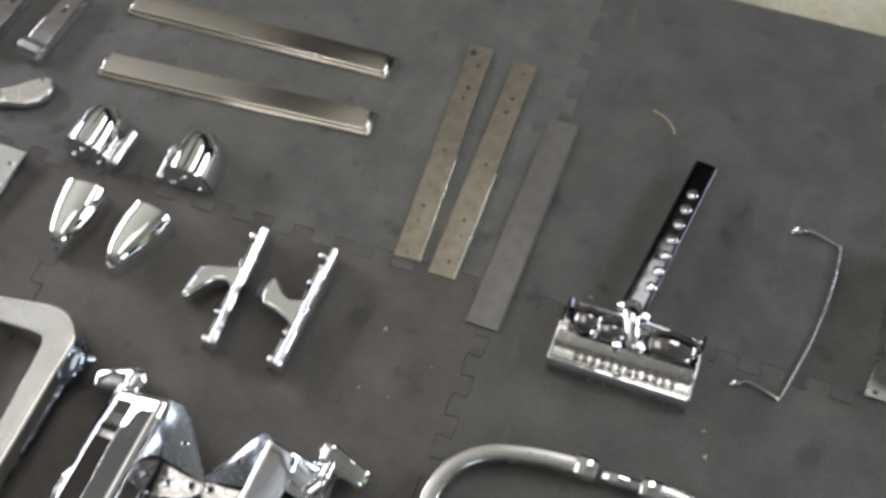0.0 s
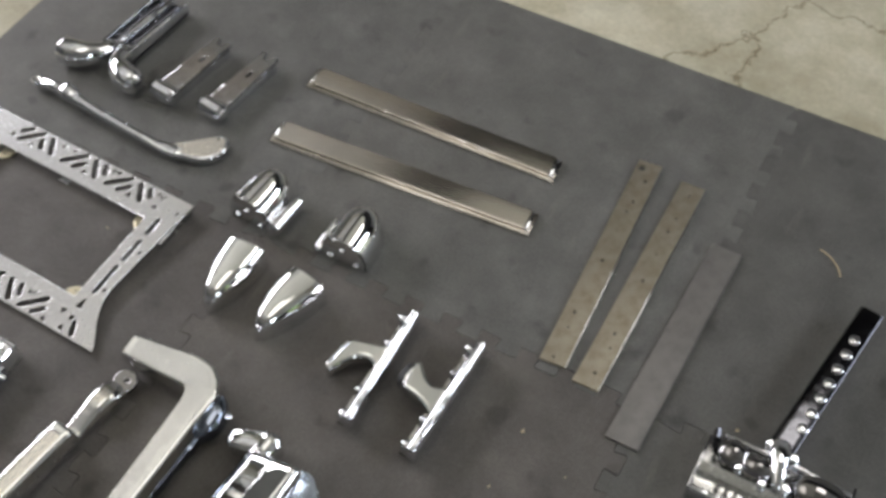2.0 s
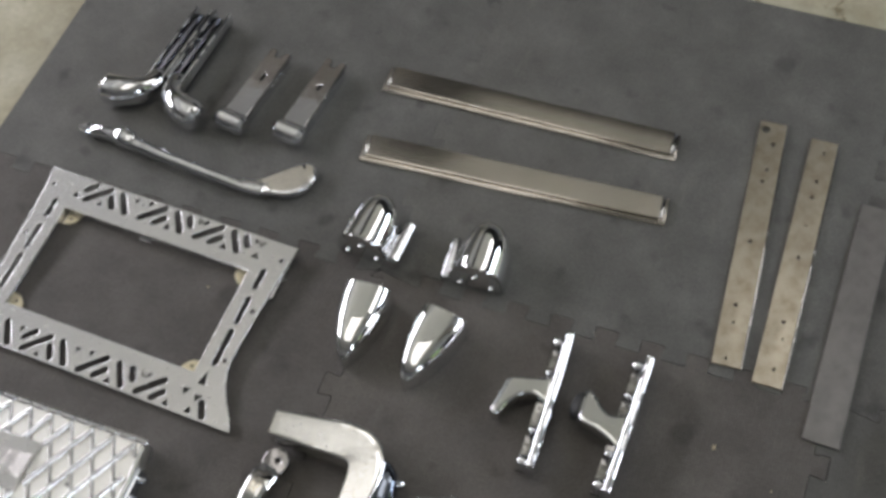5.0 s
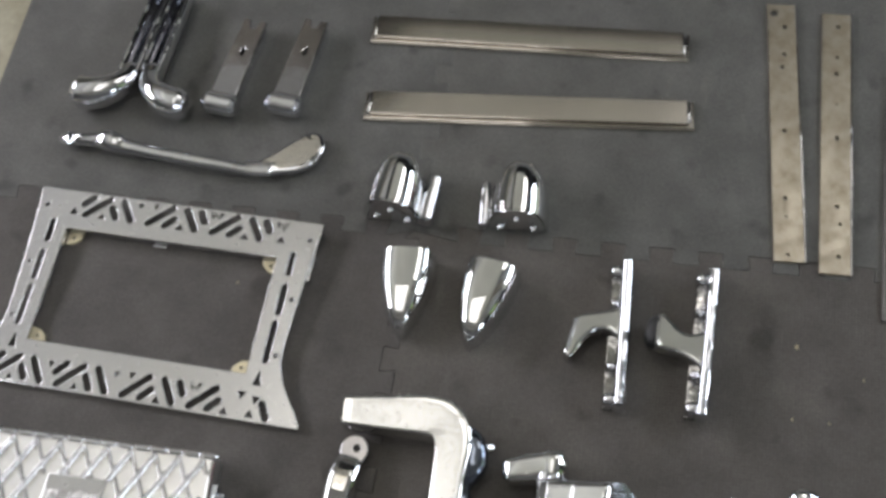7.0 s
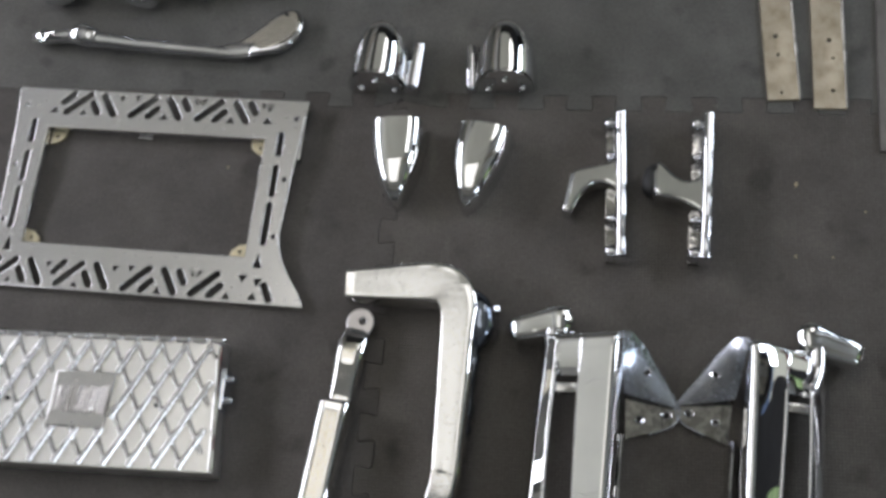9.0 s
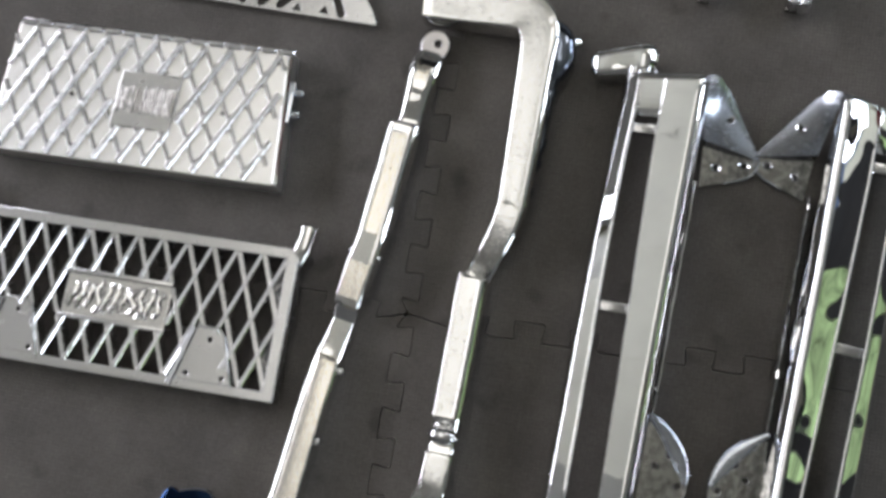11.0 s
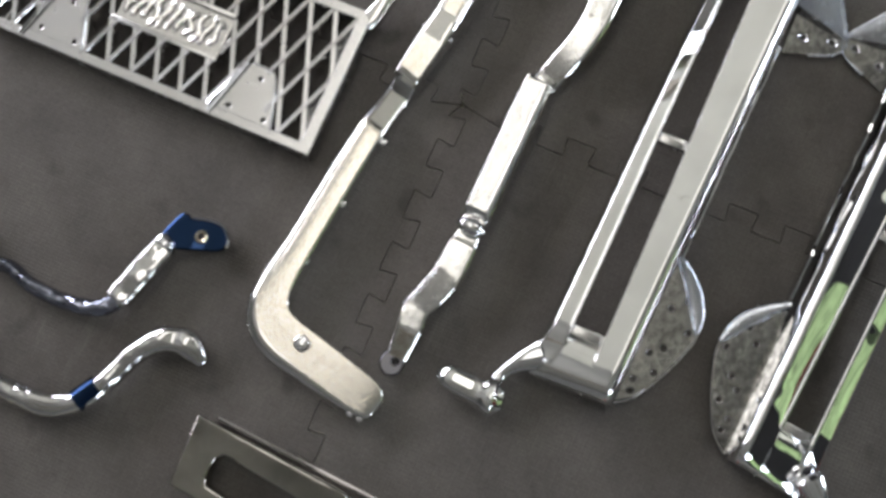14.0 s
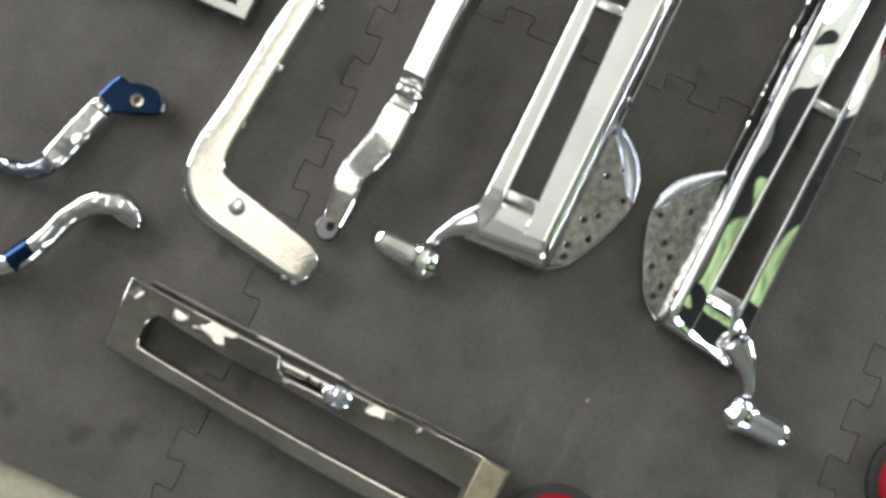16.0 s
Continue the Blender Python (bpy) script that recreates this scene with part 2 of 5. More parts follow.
def concrete_material():
    m, t, b = nodes_of("concrete")
    big, mid, fine = noise_node(t, 1.3, 5.0, 0.6), noise_node(t, 7.0, 6.0, 0.6), noise_node(t, 120.0, 3.0)
    base = ramp(t, mid.outputs[0], [(0.3, (0.40, 0.36, 0.25)), (0.55, (0.55, 0.52, 0.40)), (0.8, (0.66, 0.64, 0.53))])
    stain = ramp(t, big.outputs[0], [(0.36, (0.62, 0.60, 0.55)), (0.55, (1, 1, 1))])
    col = mix(t, base.outputs[0], stain.outputs[0], 1.0, "MULTIPLY")
    v = t.nodes.new("ShaderNodeTexVoronoi")
    v.feature = "DISTANCE_TO_EDGE"
    v.inputs["Scale"].default_value = 2.1
    c = t.nodes.new("ShaderNodeTexCoord")
    warp = t.nodes.new("ShaderNodeVectorMath")
    warp.operation = "MULTIPLY_ADD"
    warp.inputs[1].default_value = (0.25, 0.25, 0.25)
    t.links.new(mid.outputs["Color"], warp.inputs[0])
    t.links.new(c.outputs["Object"], warp.inputs[2])
    t.links.new(warp.outputs[0], v.inputs["Vector"])
    crack = ramp(t, v.outputs["Distance"], [(0.0, (0.42, 0.38, 0.30)), (0.010, (1, 1, 1))])
    col = mix(t, col, crack.outputs[0], 1.0, "MULTIPLY")
    g = ramp(t, fine.outputs[0], [(0.3, (0.9,) * 3), (0.7, (1.08,) * 3)])
    col = mix(t, col, g.outputs[0], 1.0, "MULTIPLY")
    t.links.new(col, b.inputs["Base Color"])
    b.inputs["Roughness"].default_value = 0.75
    bump(t, b, fine.outputs[0], 0.4, 0.001)
    return m


CONCRETE = concrete_material()
def glow_material(name, colour, strength):
    m, t, b = nodes_of(name)
    b.inputs["Emission Color"].default_value, b.inputs["Emission Strength"].default_value = (*colour, 1), strength
    return m


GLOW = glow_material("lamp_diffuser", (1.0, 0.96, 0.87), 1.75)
# stronger glow for the second added light, to brighten the clamp
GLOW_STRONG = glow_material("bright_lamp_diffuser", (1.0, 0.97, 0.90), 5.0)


# ---- building helpers ----
def thing(name, at, label, category, group="", turn=0.0):
    ob = new(name)
    ob.matrix_world = pose(*at, 0, 0, turn)
    ob.empty_display_size = 0.05
    return tagged(ob, label, category, group)


def finish(me, mat, sharp=32):
    me.materials.clear()
    me.materials.append(mat)
    me.shade_smooth()
    me.set_sharp_from_angle(angle=radians(sharp))
    return me


def part(name, me, mat, parent, label="", at=(0, 0, 0), sharp=32):
    """Links a mesh (or a bmesh) as one part under a thing; its places are in the thing's own frame."""
    if isinstance(me, bmesh.types.BMesh):
        bm, me = me, bpy.data.meshes.new(name)
        bmesh.ops.recalc_face_normals(bm, faces=bm.faces[:])
        bm.to_mesh(me)
        bm.free()
    finish(me, mat, sharp)
    ob = new(name, me)
    ob.parent = parent
    ob.location = at
    return tagged(ob, label) if label else ob


def plate(outline, z0, z1, holes=(), edge=0.001, rings=1, inset=0.0):
    """A flat plate with a rounded edge from an outline and the outlines of its holes."""
    cu = bpy.data.curves.new("plate", "CURVE")
    cu.dimensions, cu.fill_mode = "2D", "BOTH"
    cu.extrude, cu.bevel_depth, cu.bevel_resolution, cu.offset = max((z1 - z0) / 2 - edge, 1e-4), edge, rings, -edge - inset
    for loop in (outline, *holes):
        s = cu.splines.new("POLY")
        s.points.add(len(loop) - 1)
        for p, (x, y) in zip(s.points, loop):
            p.co = (x, y, 0, 1)
        s.use_cyclic_u = True
    ob = bpy.data.objects.new("plate", cu)
    scene.collection.objects.link(ob)
    deps = bpy.context.evaluated_depsgraph_get()
    me = bpy.data.meshes.new_from_object(ob.evaluated_get(deps))
    bpy.data.objects.remove(ob)
    bpy.data.curves.remove(cu)
    me.transform(Matrix.Translation((0, 0, (z0 + z1) / 2)))
    return me


def circle(x, y, r, n=12, ry=None, a0=0.0):
    ry = r if ry is None else ry
    return [(x + r * math.cos(a0 + 2 * math.pi * k / n), y + ry * math.sin(a0 + 2 * math.pi * k / n)) for k in range(n)]


def slot(x0, y0, x1, y1, w, n=4):
    """The outline of a slot with round ends."""
    a = math.atan2(y1 - y0, x1 - x0)
    out = []
    for cx, cy, s in ((x1, y1, a - math.pi / 2), (x0, y0, a + math.pi / 2)):
        out += [(cx + w / 2 * math.cos(s + math.pi * k / n), cy + w / 2 * math.sin(s + math.pi * k / n)) for k in range(n + 1)]
    return out


def smooth(pts, per=4, closed=False):
    """A smooth run through the points, of any dimension."""
    p = [Vector(q) for q in pts]
    out = []
    n = len(p)
    for i in range(n if closed else n - 1):
        a, b, c, d = (p[(i - 1) % n], p[i], p[(i + 1) % n], p[(i + 2) % n]) if closed else (p[max(i - 1, 0)], p[i], p[i + 1], p[min(i + 2, n - 1)])
        for k in range(per):
            t = k / per
            out.append(0.5 * (2 * b + (c - a) * t + (2 * a - 5 * b + 4 * c - d) * t * t + (3 * b - a - 3 * c + d) * t ** 3))
    if not closed:
        out.append(p[-1])
    return [tuple(q) for q in out]


def oval(n, power):
    out = []
    for k in range(n):
        a = 2 * math.pi * (k + 0.5) / n
        c, s = math.cos(a), math.sin(a)
        out.append((math.copysign(abs(c) ** (2 / power), c), math.copysign(abs(s) ** (2 / power), s)))
    return out


def sweep(path, power=2.0, n=20, round_ends=True, bm=None):
    """A bar along a path of (x, y, z, width, height); z is its middle. power 2: oval, 5: boxy."""
    bm = bm or bmesh.new()
    path = [tuple(p) for p in path]
    if round_ends:
        def end(a, b):
            va, vb = Vector(a[:3]), Vector(b[:3])
            d = (va - vb).normalized() * min(a[3], a[4]) * 0.25
            return [(*(va + d), a[3] * 0.45, a[4] * 0.45), (*(va + d * 0.75), a[3] * 0.75, a[4] * 0.75)]
        path = end(path[0], path[1]) + path + end(path[-1], path[-2])[::-1]
    pts = [Vector(p[:3]) for p in path]
    shape = oval(n, power)
    rings = []
    for i, p in enumerate(path):
        d = (pts[min(i + 1, len(pts) - 1)] - pts[max(i - 1, 0)])
        flat = Vector((d.x, d.y, 0))
        side = Vector((flat.y, -flat.x, 0)).normalized() if flat.length > 1e-7 else Vector((1, 0, 0))
        up = side.cross(d).normalized()
        rings.append([bm.verts.new(pts[i] + side * (u * p[3] / 2) + up * (v * p[4] / 2)) for u, v in shape])
    for a, b in zip(rings, rings[1:]):
        for k in range(n):
            bm.faces.new((a[k], a[(k + 1) % n], b[(k + 1) % n], b[k]))
    bm.faces.new(rings[0][::-1])
    bm.faces.new(rings[-1])
    return bm


def fillet(pts, r, n=3):
    """Rounds the corners of a closed run of points."""
    out = []
    for i, p in enumerate(pts):
        a, b = pts[i - 1] - p, pts[(i + 1) % len(pts)] - p
        pa, pb = p + a.normalized() * min(r, a.length * 0.45), p + b.normalized() * min(r, b.length * 0.45)
        out += [pa * (1 - t) ** 2 + p * 2 * t * (1 - t) + pb * t * t for t in (k / n for k in range(n + 1))]
    return out


def loft(rings):
    """A skin over rings of as many points each, closed at both ends."""
    bm = bmesh.new()
    made = [[bm.verts.new(v) for v in ring] for ring in rings]
    n = len(made[0])
    for a, b in zip(made, made[1:]):
        for k in range(n):
            bm.faces.new((a[k], a[(k + 1) % n], b[(k + 1) % n], b[k]))
    bm.faces.new(made[0][::-1])
    bm.faces.new(made[-1])
    return bm


def thicken(bm, t):
    """Gives an open sheet a second skin, t below its upper one, and closes its edges."""
    bmesh.ops.recalc_face_normals(bm, faces=bm.faces[:])
    if sum(f.normal.z * f.calc_area() for f in bm.faces) < 0:
        bmesh.ops.reverse_faces(bm, faces=bm.faces[:])
    bm.normal_update()
    faces, rims = bm.faces[:], [e for e in bm.edges if len(e.link_faces) == 1]
    low = {v: bm.verts.new(v.co - v.normal * t) for v in bm.verts[:]}
    for f in faces:
        bm.faces.new([low[v] for v in reversed(f.verts)])
    for e in rims:
        a, b = e.verts
        bm.faces.new((a, b, low[b], low[a]))
    return bm


def box(x0, y0, z0, x1, y1, z1, edge=0.0, bm=None):
    bm = bm or bmesh.new()
    made = bmesh.ops.create_cube(bm, size=1, matrix=Matrix.Translation(((x0 + x1) / 2, (y0 + y1) / 2, (z0 + z1) / 2)) @ Matrix.Diagonal((x1 - x0, y1 - y0, z1 - z0, 1)))
    if edge:
        edges = {e for v in made["verts"] for e in v.link_edges}
        bmesh.ops.bevel(bm, geom=list(edges), offset=edge, segments=2, profile=0.5, affect="EDGES")
    return bm


def turned(profile, n=20, bm=None):
    """A round thing from (radius, z) rows, about the z axis."""
    bm = bm or bmesh.new()
    rings = [[bm.verts.new((r * math.cos(2 * math.pi * k / n), r * math.sin(2 * math.pi * k / n), z)) for k in range(n)] for r, z in profile]
    for a, b in zip(rings, rings[1:]):
        for k in range(n):
            bm.faces.new((a[k], a[(k + 1) % n], b[(k + 1) % n], b[k]))
    bm.faces.new(rings[0][::-1])
    bm.faces.new(rings[-1])
    return bm


def bolt_mesh(r, h):
    return turned([(r, 0), (r, h * 0.5), (r * 0.8, h * 0.85), (r * 0.35, h)], 12)


def bar_between(x0, y0, x1, y1, w, z0, z1, tip=0.35, bm=None):
    """A straight rib with a narrower top."""
    bm = bm or bmesh.new()
    d = Vector((x1 - x0, y1 - y0, 0)).normalized()
    s = Vector((-d.y, d.x, 0)) * w / 2
    a, b = Vector((x0, y0, 0)), Vector((x1, y1, 0))
    zl, zh = Vector((0, 0, z0)), Vector((0, 0, z1))
    lo = [bm.verts.new(v + zl) for v in (a - s, b - s, b + s, a + s)]
    hi = [bm.verts.new(v + zh) for v in (a - s * tip, b - s * tip, b + s * tip, a + s * tip)]
    bm.faces.new(lo[::-1]), bm.faces.new(hi)
    for k in range(4):
        bm.faces.new((lo[k], lo[(k + 1) % 4], hi[(k + 1) % 4], hi[k]))
    return bm


# ---- the room ----
def slab(name, b, mat, label=""):
    me = bpy.data.meshes.new(name)
    bm = box(*b)
    bm.to_mesh(me)
    bm.free()
    me.materials.append(mat)
    return tagged(new(name, me), label, kind="structure")


slab("floor", (-4.2, -3.7, -0.2, 4.2, 5.2, -0.012), CONCRETE, "pale cracked concrete garage floor")
slab("ground", (-60, -60, -0.6, 60, 60, -0.201), GRASS, "green lawn outside")
slab("ceiling", (-4.2, -3.7, 2.9, 4.2, 5.2, 3.05), CEILPAINT, "grey boarded ceiling")
# unseen pale panels, added overhead for the chrome to reflect
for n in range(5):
    slab("ceiling_panel_%d" % (n + 1), (-2.1, -0.25 + n * 0.5, 2.62, 0.42, 0.248 + n * 0.5, 2.68), PANELPAINT, "unseen pale panel added under the ceiling to be reflected")
slab("ceiling_panel_6", (-0.90, 2.25, 2.62, 0.42, 2.79, 2.68), PANELPAINT, "unseen pale panel added under the ceiling to be reflected")
# unseen dark boards, added so that the trim strips reflect dark
slab("ceiling_dark_reflector_1", (-1.3, 2.81, 2.70, 4.0, 5.0, 2.73), DARKWALL, "unseen dark boards added under the ceiling to be reflected")
slab("ceiling_dark_reflector_2", (-1.3, 2.26, 2.70, -0.91, 2.80, 2.73), DARKWALL, "unseen dark boards added under the ceiling to be reflected")
# unseen beams, added to break up what the chrome reflects
for n in range(6):
    slab("trim_%d" % (n + 1), (-4.0, -3.2 + n * 1.55, 2.74, 4.0, -3.05 + n * 1.55, 2.9), RAFTER, "unseen wooden rafter added under the ceiling for reflections")
# unseen backdrops, added so that the chrome reflects green, white and red
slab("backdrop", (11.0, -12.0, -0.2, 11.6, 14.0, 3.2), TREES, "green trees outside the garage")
slab("backdrop_hedge", (9.0, -12.0, -0.2, 9.5, 1.7, 6.6), HEDGE, "unseen pale green hedge added outside for reflections")
slab("wall_outside_house", (9.0, 1.72, -0.2, 9.5, 14.0, 5.4), WHITEWALL, "unseen white wall added outside to reflect like bright sky")
slab("wall_outside", (5.6, -2.2, -0.2, 5.9, 4.2, 1.15), REDPAINT, "unseen red wall added outside for red reflections")
slab("wall_north", (-4.2, 5.0, -0.012, 4.2, 5.2, 2.9), PAINTWALL, "pale painted wall")
slab("wall_south", (-4.2, -3.7, -0.012, 4.2, -3.5, 2.9), PAINTWALL, "pale painted wall")
# unseen openings, spaced for the streaks that the chrome reflects
openings = {"west": (-4.2, -4.0, [(-0.4, 3.0)]), "east": (4.0, 4.2, [(-3.2, -1.9), (-0.25, 0.60), (1.28, 2.3), (2.6, 4.0)])}
for side, (x0, x1, gaps) in openings.items():
    y, n = -3.5, 1
    for a, b in gaps + [(5.0, 5.0)]:
        slab("wall_%s_%d" % (side, n), (x0, y, -0.012, x1, a, 2.9), DARKWALL if side == "east" else PAINTWALL, "unseen dark wall added for black reflections" if side == "east" else "unseen painted wall beside the added west opening")
        if b > a:
            slab("wall_%s_%d" % (side, n + 1), (x0, a, 2.65 if side == "east" else 2.22, x1, b, 2.9), DARKWALL if side == "east" else PAINTWALL, "wall above an opening")
        y, n = b, n + 2


slab("wall_west_sill", (-4.2, -0.4, -0.012, -4.0, 3.0, 1.30), PAINTWALL, "unseen painted wall under the added west opening")


def added_light(x, y, z, length, half, turn, glow):
    th = thing("added_ceiling_light", (x, y, z), "unseen panel light added under the ceiling for its reflections", "ceiling light", "ceiling lights", turn)
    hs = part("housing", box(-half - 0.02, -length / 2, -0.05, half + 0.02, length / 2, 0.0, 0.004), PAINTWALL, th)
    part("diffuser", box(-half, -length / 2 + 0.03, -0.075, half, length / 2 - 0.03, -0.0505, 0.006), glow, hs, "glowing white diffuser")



# unseen lights, added where the metal's bright reflections need a source
added_light(-0.67, 0.63, 2.62, 1.93, 0.41, 0, GLOW)
added_light(0.71, 2.25, 2.74, 1.0, 0.33, 0, GLOW_STRONG)

# ---- foam mats ----
XS, YS = (-0.905, -0.25, 0.38, 1.008, 1.66), (-0.48, 0.178, 0.803, 1.45)
PITCH, DEEP = 0.0628, 0.0105


def teeth(lo, hi, phase):
    """Steps of a dovetailed seam from lo to hi: (place along, place across)."""
    k = math.ceil((lo + 0.012 - phase) / PITCH + 0.3)
    out = []
    while phase + k * PITCH + 0.02 < hi - 0.006:
        c = phase + k * PITCH
        out += [(c - 0.0135, -DEEP), (c - 0.0175, DEEP), (c + 0.0175, DEEP), (c + 0.0135, -DEEP)]
        k += 1
    return out


def mat_tile(i, j):
    gap = 0.0
    x0, x1, y0, y1 = XS[i], XS[i + 1], YS[j], YS[j + 1]
    loop = [(x0 + gap, y0 + gap)]
    if j > 0:
        loop += [(a, y0 + b + gap) for a, b in teeth(x0, x1, 0.0145)]
    loop.append((x1 - gap, y0 + gap))
    if i < len(XS) - 2:
        loop += [(x1 + b - gap, a) for a, b in teeth(y0, y1, 0.021)]
    loop.append((x1 - gap, y1 - gap))
    if j < len(YS) - 2:
        loop += [(a, y1 + b - gap) for a, b in teeth(x0, x1, 0.0145)][::-1]
    loop.append((x0 + gap, y1 - gap))
    if i > 0:
        loop += [(x0 + b + gap, a) for a, b in teeth(y0, y1, 0.021)][::-1]
    pale = j == 2 and i < 2
    cx, cy = (x0 + x1) / 2, (y0 + y1) / 2
    loop = fillet([Vector(p) for p in loop], 0.0045, 2)
    me = plate([(x - cx, y - cy) for x, y in loop], -0.012, 0.0, (), *((0.0010, 1, 0.0003) if j < 2 else (0.0006, 1, 0.0001)))
    ob = new("foam_mat", finish(me, FOAM_PALE if pale else FOAM_COOL if i > 1 and j > 0 else FOAM))
    ob.location = (cx, cy, 0)
    return tagged(ob, "scuffed %s grey interlocking foam floor tile on concrete" % ("paler" if pale else "dark"), "floor mat", "interlocking floor mats")


for i in range(len(XS) - 1):
    for j in range(len(YS) - 1):
        mat_tile(i, j)


# ---- flat steel bars ----
def flat_bar(x, y, length, width, turn, holes, mat, label, edge_label=""):
    th = thing("flat_bar", (x, y, 0), label, "metal bar", "flat bars in a row", turn)
    w, l = width / 2, length / 2
    me = plate([(-w, -l), (w, -l), (w, l), (-w, l)], 0.0, 0.004, [circle(hx, hy, r, 10) for hx, hy, r in holes], 0.0006)
    part("blade", me, mat, th)
    if edge_label:
        # added strip; where chrome, it stands in for the bevel's highlight
        part("edge_strip", box(w + 0.0001, -l, 0.0, w + 0.0016, l, 0.0044, 0.0004), mat if mat == GREYSTEEL else CHROME, th, edge_label)
    return th


b1 = [(0.004, 0.165, 0.0035), (0.002, 0.118, 0.003), (-0.001, 0.096, 0.003), (-0.001, -0.008, 0.003), (-0.003, -0.112, 0.003), (-0.002, -0.140, 0.002), (-0.002, -0.195, 0.002), (-0.010, 0.190, 0.006)]
flat_bar(0.2265, 1.014, 0.410, 0.039, 3.2, b1, OLDSTEEL, "stained steel flat bar with a row of drilled holes", "chrome strip for the highlight along the edge")
b2 = [(0.002, 0.182, 0.003), (0.001, 0.130, 0.0025), (0.0, 0.102, 0.003), (0.001, 0.052, 0.0015), (0.001, -0.002, 0.003), (0.002, -0.107, 0.003), (0.006, -0.133, 0.002), (0.004, -0.180, 0.0025)]
flat_bar(0.293, 1.003, 0.410, 0.039, 0.3, b2, OLDSTEEL, "pale steel flat bar with drilled holes and bright edge", "chrome strip for the highlight along the edge")
flat_bar(0.3785, 0.928, 0.376, 0.046, -1.4, [], GREYSTEEL, "plain dull grey steel flat bar without holes on foam mat", "thin cut edge")


# ---- trim strips ----
def extrusion(profile, x0, x1):
    """A straight length along x of an open profile of (y, z), closed by its own ends."""
    return loft([[(x, y, z) for y, z in profile] for x in (x0, x0 + 0.0008, x1 - 0.0008, x1)])


def trim_strip(x, y, length, turn):
    th = thing("trim_strip", (x, y, 0), "brushed stainless trim strip with a stepped rim lying on foam mat", "trim strip", "pair of trim strips", turn)
    l, w = length / 2, 0.0235
    part("flange", plate([(-l, -w), (l, -w), (l, w), (-l, w)], 0.0, 0.004, (), 0.0012), BRUSHED, th)
    part("bead", extrusion([(-0.0222, 0.0041), (-0.0215, 0.0058), (-0.0202, 0.0062), (-0.0190, 0.0056), (-0.0182, 0.0041)], -l + 0.002, l - 0.002), BRIGHTSTEEL, th, "thin bright bead")
    part("crown", extrusion([(-0.0172, 0.0041), (-0.0168, 0.0086), (-0.0162, 0.0097), (-0.0155, 0.0100), (-0.0150, 0.01003), (0.0020, 0.0108), (0.0192, 0.0116), (0.0197, 0.0116), (0.0206, 0.0112), (0.0214, 0.0098), (0.0218, 0.0041)], -l + 0.010, l - 0.010), BRUSHED, th, "flat brushed raised face", sharp=20)
    for sx in (-1, 1):
        part("end_bead", box(min(sx * (l - 0.0095), sx * (l - 0.0045)), -0.0140, 0.0041, max(sx * (l - 0.0095), sx * (l - 0.0045)), 0.0205, 0.0092, 0.0018), CHROME, th)
    return th


trim_strip(-0.137, 1.127, 0.457, 1.0)
trim_strip(-0.123, 1.004, 0.457, 3.4)


# ---- hoods and bullet caps ----
def hood(width, height, length, taper, power, steps=12, n=18):
    """A half-round shell that stands on its rim: its cut end at y = 0, its closed end at y = -length."""
    bm = bmesh.new()
    half = [(math.cos(math.pi * k / n), math.sin(math.pi * k / n)) for k in range(n + 1)]
    half = [(math.copysign(abs(c) ** (2 / power), c), abs(s) ** (2 / power)) for c, s in half]
    rings = []
    for i in range(steps + 1):
        s = i / steps
        f, g = taper(s)
        rings.append([bm.verts.new((u * width / 2 * f, -length * s, v * height * g)) for u, v in half])
    for a, b in zip(rings, rings[1:]):
        for k in range(n):
            bm.faces.new((a[k], a[k + 1], b[k + 1], b[k]))
    bm.faces.new(rings[0])
    bm.faces.new(rings[-1][::-1])
    bmesh.ops.remove_doubles(bm, verts=bm.verts[:], dist=1e-5)
    return bm


def bullet_cap(x, y, turn):
    th = thing("bullet_cap", (x, y, 0), "polished chrome bullet-shaped cap lying on its open side", "chrome cap", "pair of bullet caps", turn)
    def taper(s):
        return max((1 - s ** 2.0) ** 0.70, 0.05), max((1 - 0.06 * s ** 2.0) * (1 - s ** 7) ** 0.6, 0.06)
    part("shell", hood(0.073, 0.044, 0.112, taper, 3.3, 34, 48), MIRROR, th)
    part("end_face", hood(0.070, 0.042, 0.0016, lambda s: (1.0, 1.0), 3.3, 2, 24), MIRROR, th, "flat end face", (0, 0.0016, 0))
    return th


bullet_cap(-0.246, 0.756, 3)
bullet_cap(-0.133, 0.750, -10)


